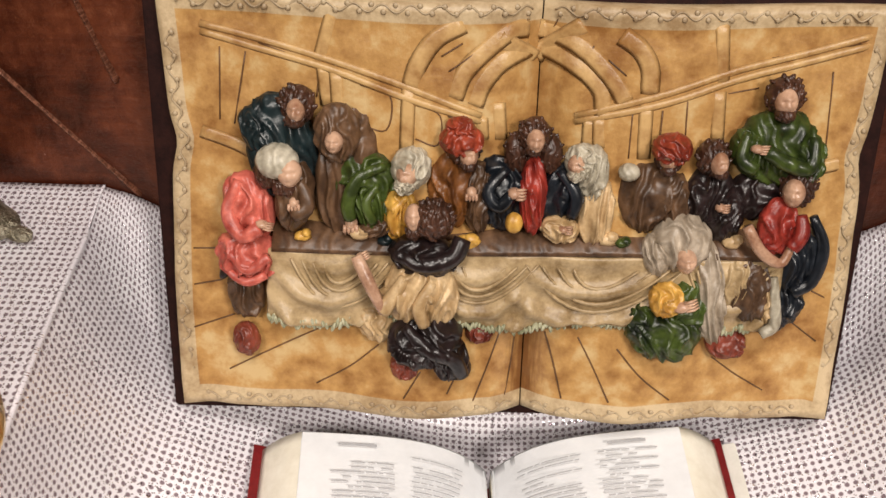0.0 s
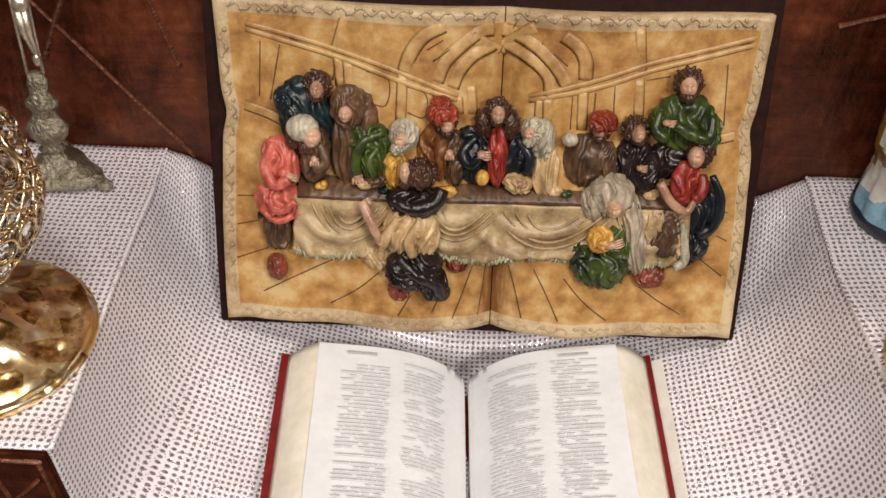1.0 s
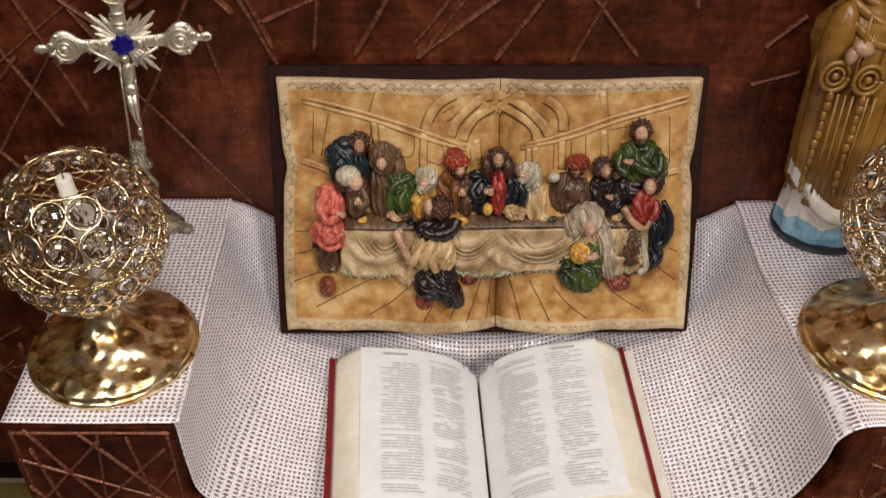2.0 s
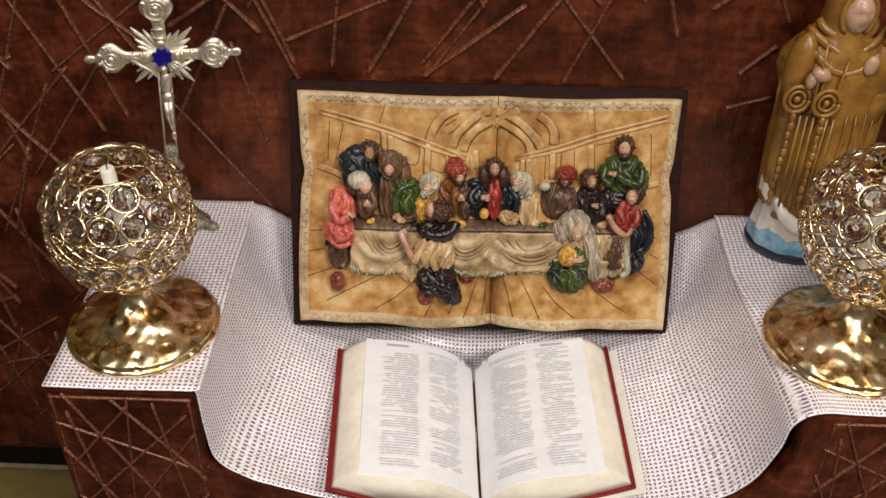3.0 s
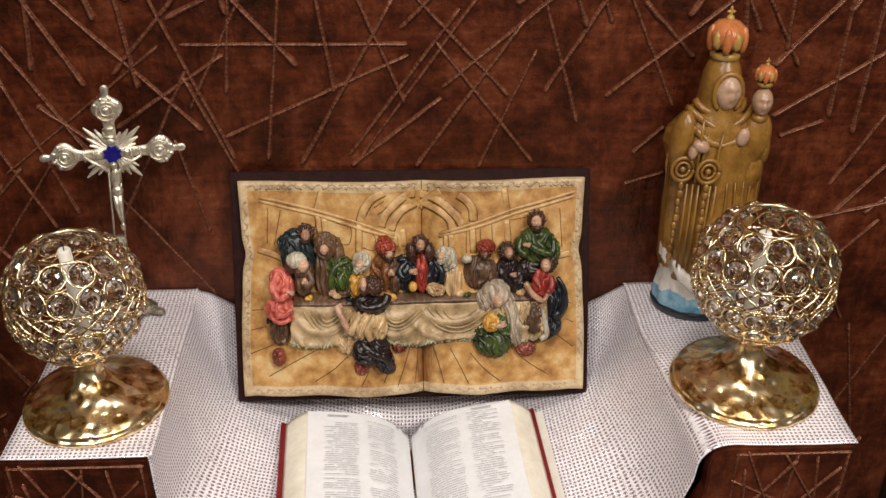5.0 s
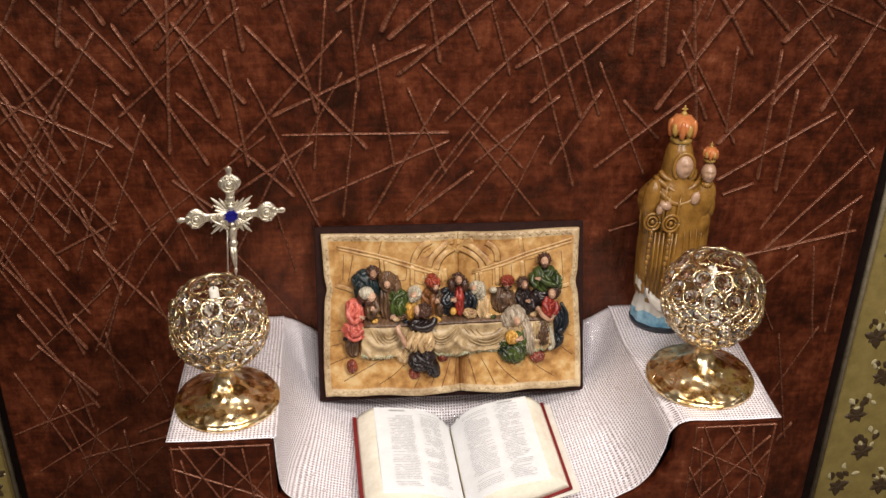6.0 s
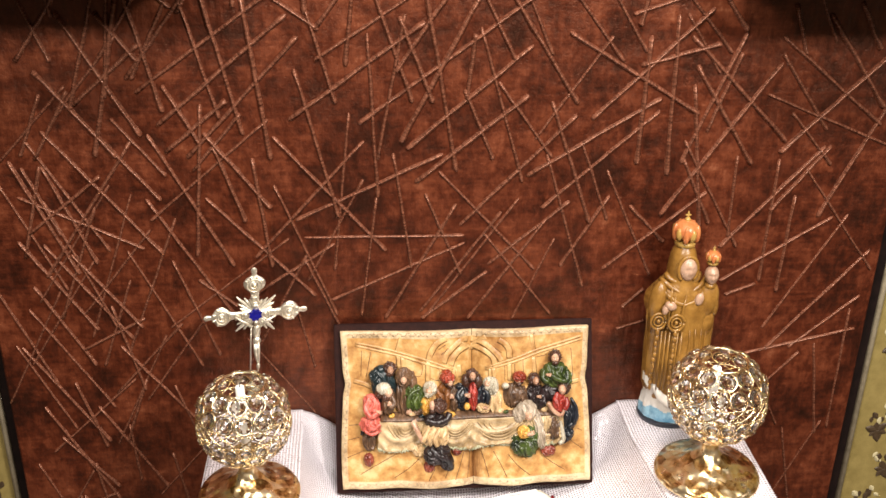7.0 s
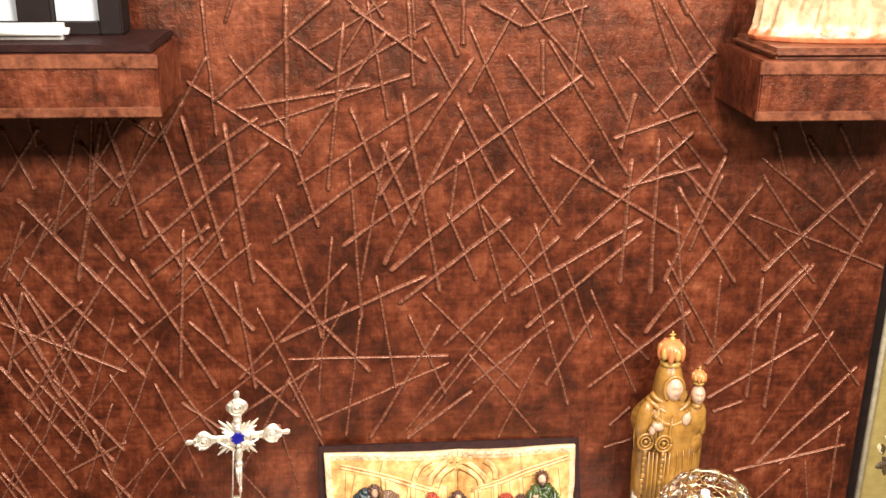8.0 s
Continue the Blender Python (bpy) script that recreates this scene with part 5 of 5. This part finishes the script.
    blob(bm, (0.342, 0.018, 0.292), (0.015, 0.008, 0.009), (0, 28, 0), 6, 0.04, 0, 0, 30, 18)
    blob(bm, (0.3550, 0.023, 0.266), (0.019, 0.0105, 0.026), (0, 14, 0), 8, 0.06, 0, 0, 36, 22)
    # forearm, hand, staff, medallions and hanging cords
    blob(bm, (0.2765, 0.027, 0.300), (0.0150, 0.0145, 0.034), (0, 6, 0), 5, 0.03, 0.03, 0, 36, 24)
    blob(bm, (0.292, 0.0055, 0.3035), (0.0105, 0.007, 0.0070), (0, 18, 0), mat=4, u=14, v=10)
    blob(bm, (0.284, 0.0065, 0.297), (0.0055, 0.006, 0.0085), (0, 10, 0), mat=4, u=10, v=8)
    tube(bm, [(0.2915, 0.0065, 0.334), (0.2905, 0.0035, 0.312), (0.2895, 0.0025, 0.266)], 0.0016, 6, mat=0)
    for mx, my in ((0.2755, 0.0090), (0.3035, 0.0025)):
        for r, t in ((0.0130, 0.0022), (0.0078, 0.0016)):
            tube(bm, [(mx + r * math.cos(a), my, 0.2765 + r * math.sin(a)) for a in [2 * math.pi * i / 20 for i in range(21)]], t, 8, 1.0, (0, -1, 0))
        blob(bm, (mx, my, 0.2765), (0.0034, 0.0028, 0.0034), u=10, v=8)
        for k in range(11):
            blob(bm, (mx + 0.0006 * math.sin(2.1 * k) - (0.0002 * k if mx < 0.29 else 0), my + 0.0003 * k - 0.0005, 0.2580 - 0.0096 * k), (0.0034 + 0.0008 * math.sin(1.7 * k), 0.0034, 0.0054), u=8, v=6)
    for k in range(6):
        x = 0.283 + 0.0065 * k
        tube(bm, [(x, 0.0085 - 0.0012 * k, 0.260), (x + 0.0006 * math.sin(k), 0.0075 - 0.0011 * k, 0.20), (x - 0.0005 * k + 0.001, 0.0075 - 0.0011 * k, 0.160)], 0.0014, 6)
    for k in range(7):
        a = radians(-86 + 12.5 * k)
        pts = []
        for z in (0.262, 0.235, 0.205, 0.175, 0.150):
            rx, ry = 0.0545, 0.0405
            w = a + 0.035 * math.sin(z * 60 + k)
            pts.append((X + rx * math.cos(w), Y + ry * math.sin(w), z))
        tube(bm, pts, 0.0022, 6, 1.0, (0, -1, 0), 0, (0.3, 0.8, 1.0, 1.1, 0.9))
    for k, (x, y) in enumerate(((0.262, 0.030), (0.2665, 0.022), (0.296, 0.0085), (0.312, 0.0060))):
        tube(bm, [(x + 0.006, y + 0.004, 0.318), (x + 0.002, y, 0.300), (x, y - 0.001, 0.275), (x + 0.002, y - 0.001, 0.252)], 0.0021, 6, 1.0, (0, -1, 0), 0, (0.3, 0.9, 1.0, 0.5))
    fit = Matrix.Translation((0.3345, 0, 0.0905)) @ Matrix.Diagonal((0.91, 1, 1.028, 1)) @ Matrix.Translation((-0.3255, 0, -0.0905))
    bmesh.ops.transform(bm, matrix=fit, verts=bm.verts)
    ob = part("statue", bm, mats)
    return tagged(ob, "glazed statue in ochre habit with orange crown, blue base", "statue")


robed_statue()


# ---- what stands on the upper shelves ----
plinth = part("plinth", box(bmesh.new(), (0.384, -0.064, 0.8605), (0.655, 0.085, 0.8745), 0.006), RUBBED, None, "", False)
tagged(plinth, "flat copper-brown plinth board on the upper shelf", "plinth")


def draped_statue():
    bm = bmesh.new()
    rows = [(0.0, 0.132, 0.050, 0.01), (0.006, 0.135, 0.052, 0.02), (0.013, 0.128, 0.049, 0.05), (0.018, 0.122, 0.046, 0.08), (0.045, 0.116, 0.043, 0.12), (0.10, 0.104, 0.041, 0.11), (0.17, 0.085, 0.038, 0.08), (0.23, 0.070, 0.035, 0.05), (0.27, 0.045, 0.029, 0.03), (0.285, 0.024, 0.022, 0), (0.30, 0.026, 0.025, 0), (0.325, 0.025, 0.025, 0), (0.34, 0.010, 0.010, 0)]
    dense = []
    for a, b in zip(rows, rows[1:]):
        dense += [tuple(p + (q - p) * i / 4 for p, q in zip(a, b)) for i in range(4)]
    loops = []
    for z, rx, ry, fold in (*dense, rows[-1]):
        loop = []
        for i in range(160):
            a = 2 * math.pi * i / 160
            f = 1 + fold * (1 - 2.4 * abs(noise.noise(Vector((math.cos(a) * 5, math.sin(a) * 5, z * 9)))) + 0.4 * math.sin(23 * a + 14 * z))
            loop.append((0.521 + rx * f * math.cos(a), 0.022 + ry * f * math.sin(a), 0.8750 + z))
        loops.append(loop)
    rings(bm, loops)
    for f in bm.faces:
        f.material_index = 1 if f.calc_center_median().z < 0.8870 + 0.002 * math.sin(f.calc_center_median().x * 130) else 0
    ob = part("statue", bm, (painted("cream_glazed_robe", (0.22, 0.125, 0.050), (0.42, 0.31, 0.18), 0.35), painted("terracotta_base", (0.30, 0.07, 0.025), (0.52, 0.17, 0.07), 0.35)))
    return tagged(ob, "cream draped statue with a terracotta foot on the upper shelf", "statue")


draped_statue()


def display_case():
    c = thing("display_case", pose(-0.524, 0.020, 0.8715), "dark brown display case with pale glass panes on the upper shelf", "display case")
    part("base", box(bmesh.new(), (-0.180, -0.084, 0), (0.156, 0.058, 0.010), 0.002), BROWN, c, "", False)
    part("case_back", box(bmesh.new(), (-0.148, 0.030, 0.0105), (0.106, 0.042, 0.17), 0.002), DARK, c, "", False)
    for x0, x1 in ((-0.148, -0.130), (-0.020, 0.022), (0.078, 0.106)):
        part("post", box(bmesh.new(), (x0, -0.004, 0.0105), (x1, 0.029, 0.17), 0.002), DARK, c, "", False)
    for x0, x1 in ((-0.129, -0.021), (0.023, 0.077)):
        for z0, z1 in ((0.0105, 0.026), (0.158, 0.170)):
            part("rail", box(bmesh.new(), (x0, -0.002, z0), (x1, 0.029, z1), 0.001), DARK, c, "", False)
        part("pane", box(bmesh.new(), (x0, 0.010, 0.0265), (x1, 0.014, 0.1575)), GLASSPANE, c, "pale frosted glass pane", False)
    return c


display_case()
bar = bmesh.new()
box(bar, (-0.050, -0.012, 0.0), (0.050, 0.012, 0.019), 0.006)
ivory = part("ivory_box", bar, WAX)
ivory.matrix_world = pose(-0.524, -0.018, 0.8820)
tagged(ivory, "small rounded ivory-white box on the display case base", "box")


RIDGES_UPPER_LEFT = [(-609, 752, -576, 662), (-622, 662, -560, 749), (-601, 650, -502, 524), (-597, 617, -636, 527), (-507, 757, -559, 593), (-477, 755, -532, 526), (-407, 757, -470, 637), (-561, 731, -466, 555), (-510, 730, -458, 662), (-467, 618, -266, 761), (-442, 570, -253, 726), (-399, 757, -354, 580), (-370, 764, -322, 556), (-313, 754, -285, 518), (-359, 811, -210, 705), (-404, 521, -239, 696), (-326, 782, -163, 918), (-331, 918, -324, 736), (-295, 773, -112, 804), (-222, 918, -228, 728), (-429, 629, -384, 543), (-379, 602, -402, 367), (-286, 578, -465, 425), (-246, 651, -190, 427)]
RIDGES_UPPER_MIDDLE = [(-257, 577, -62, 716), (-218, 870, -162, 824), (-147, 889, -174, 655), (-137, 910, -35, 835), (-114, 917, -89, 757), (-60, 917, -53, 801), (-29, 917, 8, 843), (-39, 869, 1, 796), (14, 918, 14, 858), (22, 884, 119, 670), (85, 907, 23, 792), (29, 841, -104, 646), (-217, 663, -19, 792), (-140, 774, -80, 602), (-98, 724, -51, 601), (-143, 701, -131, 457), (-68, 793, -15, 497), (16, 755, -97, 542), (7, 780, 66, 662), (44, 776, 160, 598), (16, 709, 84, 478), (184, 819, -157, 571), (91, 683, -88, 532), (75, 846, 222, 660)]
RIDGES_UPPER_RIGHT = [(141, 702, 341, 581), (123, 866, 126, 788), (131, 865, 254, 673), (151, 918, 250, 751), (37, 914, 94, 882), (94, 882, 183, 910), (257, 791, 242, 710), (348, 766, 230, 726), (365, 849, 284, 763), (303, 826, 397, 703), (230, 842, 379, 671), (346, 735, 182, 575), (296, 726, 302, 487), (397, 700, 322, 505), (456, 657, 299, 422), (259, 697, 254, 505), (282, 586, 115, 436), (318, 696, 479, 538), (441, 610, 663, 521), (451, 695, 621, 562), (515, 727, 621, 589), (455, 670, 539, 555), (641, 624, 548, 415), (623, 676, 472, 520)]
RIDGES_SIDES = [(482, 582, 555, 500), (551, 530, 471, 426), (559, 744, 598, 676), (463, 741, 489, 669), (330, 654, 431, 502), (-628, 552, -529, 377), (-603, 564, -451, 370), (-480, 548, -626, 336), (-650, 465, -479, 380), (-638, 510, -596, 404), (-660, 395, -562, 245), (-521, 550, -447, 457), (-457, 558, -349, 349), (-312, 521, -292, 346), (-283, 479, -196, 261), (-383, 460, -229, 296), (-489, 467, -572, 232), (-429, 429, -521, 200), (-586, 373, -495, 247), (-504, 377, -410, 176), (-440, 360, -381, 194), (-648, 321, -573, 182), (-553, 364, -669, 186), (-505, 329, -560, 181)]
RIDGES_MIDDLE = [(-404, 327, -348, 281), (-150, 545, -316, 362), (-197, 383, -322, 300), (-171, 587, -198, 339), (-108, 526, -81, 340), (-281, 553, -120, 370), (-242, 394, -1, 393), (-35, 524, -253, 422), (-76, 480, 88, 611), (-41, 497, 109, 334), (-61, 462, -5, 328), (-14, 445, -122, 254), (0, 381, -204, 288), (-9, 410, 160, 581), (80, 453, -55, 261), (30, 395, 139, 254), (124, 419, 7, 250), (138, 386, 78, 248), (119, 522, 187, 302), (122, 602, 190, 411), (170, 540, 217, 415), (218, 455, 149, 338), (36, 332, -65, 252), (-133, 458, -159, 260)]
RIDGES_LOWER = [(542, 530, 399, 366), (598, 418, 489, 220), (574, 414, 407, 307), (645, 356, 501, 183), (644, 276, 539, 182), (647, 215, 465, 173), (467, 301, 419, 283), (408, 516, 410, 384), (474, 510, 471, 306), (508, 451, 502, 286), (518, 495, 653, 321), (250, 438, 309, 377), (211, 496, 293, 320), (216, 332, 368, 458), (286, 296, 254, 264), (293, 239, 248, 225), (324, 541, 426, 366), (-681, 217, -568, 39), (-516, 156, -660, 21), (-663, 108, -566, -76), (-499, 155, -541, 39), (-457, 142, -430, 56), (-472, 13, -455, -81)]


# ---- raised ridges on the leather ----
def ridge_mesh(seed):
    """A worn, slightly crooked ridge, one metre long in x, with a thicker end."""
    bm = bmesh.new()
    rnd = random.Random(seed)
    steps = [0, 0.012, 0.12, 0.25, 0.38, 0.5, 0.62, 0.75, 0.88, 0.955, 0.985, 1.0]
    loops = []
    for k, x in enumerate(steps):
        t = 0.35 if k == 0 else 0.7 if k == len(steps) - 1 else 1.15 if k >= len(steps) - 3 else rnd.uniform(0.8, 1.1)
        z = 0.0006 * rnd.uniform(-1, 1)
        r = 0.0023 * t
        loops.append([(x, 0.0004 - r * h, z + r * w) for w, h in ((-1.8, 0.0), (-1.25, 0.45), (-0.85, 1.4), (-0.3, 2.1), (0.3, 2.1), (0.85, 1.4), (1.25, 0.45), (1.8, 0.0))])
    rings(bm, loops, closed=False)
    for k, f in enumerate(bm.faces):
        f.material_index = 1 if k % 7 in (0, 6) else 0
    me = bpy.data.meshes.new("ridge")
    bmesh.ops.recalc_face_normals(bm, faces=bm.faces)
    bm.to_mesh(me)
    bm.free()
    me.materials.append(STICK)
    me.materials.append(LEATHER)
    me.polygons.foreach_set("use_smooth", [True] * len(me.polygons))
    return me


RIDGE_KINDS = [ridge_mesh(k) for k in range(7)]


def lay_ridge(parent, x0, z0, x1, z1, y, k, thick=1.0):
    ob = new("ridge", RIDGE_KINDS[k % 7])
    ob.parent = parent
    d = math.hypot(x1 - x0, z1 - z0)
    bold = 0.70 + 0.40 * min(max(((z0 + z1) / 2 - 0.30) / 0.30, 0), 1)   # the cords grow thicker up the panel
    ob.matrix_local = Matrix.Translation((x0, y, z0)) @ Matrix.Rotation(-math.atan2(z1 - z0, x1 - x0), 4, "Y") @ Matrix.Diagonal((d, thick * bold, thick * 0.92 * bold, 1))


count = 0
for group in (RIDGES_UPPER_LEFT, RIDGES_UPPER_MIDDLE, RIDGES_UPPER_RIGHT, RIDGES_SIDES, RIDGES_MIDDLE, RIDGES_LOWER):
    for x0, z0, x1, z1 in group:
        lo = PANEL[0] + 0.004
        lay_ridge(panel, max(x0 / 1000, lo), z0 / 1000, min(x1 / 1000, PANEL[1] - 0.004), z1 / 1000, WALL, count, 0.85 + 0.4 * ((count * 37) % 11) / 11)
        count += 1
rnd = random.Random(21)
for region, number in (((-0.70, -0.42, -0.34, 0.36), 40), ((0.45, 0.65, -0.35, 0.16), 14), ((-0.36, -0.20, 0.10, 0.36), 5), ((-0.68, 0.64, 0.90, 1.5), 60), ((-0.64, -0.52, 0.30, 0.72), 8), ((-0.60, 0.58, 0.34, 0.95), 46)):
    for k in range(number):
        x, z = rnd.uniform(region[0], region[1]), rnd.uniform(region[2], region[3])
        a = rnd.choice((rnd.gauss(40, 12), rnd.gauss(-55, 12), rnd.gauss(-75, 10), rnd.gauss(60, 10)))
        d = rnd.uniform(0.05, 0.12)
        x1, z1 = x + d * math.cos(radians(a)), z + d * math.sin(radians(a))
        x0, z0 = x - d * math.cos(radians(a)), z - d * math.sin(radians(a))
        if PANEL[0] < min(x0, x1) and max(x0, x1) < PANEL[1] and min(z0, z1) > PANEL[2] + 0.005:
            lay_ridge(panel, x0, z0, x1, z1, WALL, k, rnd.uniform(0.7, 1.2))
board = next(c for c in stand.children if c.name.startswith("front_board"))
for side in (-1, 1):
    x_lo, x_hi = ((-0.389, -0.258) if side < 0 else (0.314, 0.428))
    for k, (u0, w0, u1, w1) in enumerate(((0.02, -0.16, 0.02, 0.083), (0.0, 0.078, 1.0, 0.079), (0.98, 0.08, 0.97, -0.10), (0.1, 0.083, 0.62, -0.06), (0.42, 0.08, 1.0, -0.03), (0.0, 0.045, 0.9, -0.012), (0.05, -0.07, 0.95, 0.06), (0.35, -0.09, 0.98, 0.035), (0.0, -0.02, 0.55, 0.07),
                                          (0.1, 0.06, 0.25, -0.09), (0.55, 0.08, 0.4, -0.08), (0.0, -0.06, 0.7, -0.14), (0.3, -0.15, 1.0, -0.05), (0.72, 0.075, 0.86, -0.09), (0.0, 0.01, 0.5, -0.12))):
        w = x_hi - x_lo
        lay_ridge(board, x_lo + u0 * w, w0, x_lo + u1 * w, w1, -0.208, k + (3 if side > 0 else 0), 0.62 + 0.05 * (k % 5))
for k in range(22):
    x, z = -0.23 + 0.0215 * k, rnd.uniform(-0.17, -0.12)
    a = rnd.choice((38, -42, 70, -65)) + rnd.uniform(-10, 10)
    d = rnd.uniform(0.025, 0.045)
    lay_ridge(board, x - d * math.cos(radians(a)), z - d * math.sin(radians(a)) * 0.7, x + d * math.cos(radians(a)), z + d * math.sin(radians(a)) * 0.7, -0.208, k, 0.8)


# ---- brocade flowers on the olive wall ----
north = bpy.data.objects["wall_north"]


def leaf_mesh(name, material):
    bm = bmesh.new()
    loops = []
    for t in (0.0, 0.2, 0.45, 0.7, 0.9, 1.0):
        w = 0.34 * math.sin(math.pi * min(t * 0.9 + 0.06, 1)) + 0.01
        loops.append([(-w, 0, t), (-w * 0.5, -0.07, t), (0, -0.10, t), (w * 0.5, -0.07, t), (w, 0, t)])
    rings(bm, loops)
    me = bpy.data.meshes.new(name)
    bmesh.ops.recalc_face_normals(bm, faces=bm.faces)
    bm.to_mesh(me)
    bm.free()
    me.materials.append(material)
    return me


PALE_LEAF, DARK_LEAF = leaf_mesh("leaf", painted("woven_pale_gold", (0.34, 0.29, 0.15), (0.52, 0.46, 0.28), 0.5)), leaf_mesh("leaf", painted("woven_dark_brown", (0.030, 0.018, 0.008), (0.06, 0.036, 0.016), 0.5))


def lay_leaf(me, x, z, turn, size):
    ob = new("leaf", me)
    ob.parent = north
    ob.matrix_local = pose(x, 0.1345, z, 0, turn, 0) @ Matrix.Scale(size, 4)


rnd = random.Random(8)
for cx in (0.765, 0.85, -0.81):
    for k in range(9):
        z = -0.36 + 0.085 * k
        x = cx + (0.018 if k % 2 else -0.012)
        for i in range(6):
            lay_leaf(DARK_LEAF, x, z, 60 * i + 12 * k, rnd.uniform(0.016, 0.024))
        for i in range(4):
            a = rnd.uniform(0, 6.28)
            lay_leaf(PALE_LEAF, x + 0.022 * math.cos(a), z + 0.030 + 0.016 * math.sin(a), rnd.uniform(0, 360), rnd.uniform(0.010, 0.018))
        for i in range(4):
            lay_leaf(DARK_LEAF, x - 0.014 + 0.010 * i, z + 0.018 + 0.008 * (i % 2), rnd.uniform(-50, 50), rnd.uniform(0.010, 0.020))
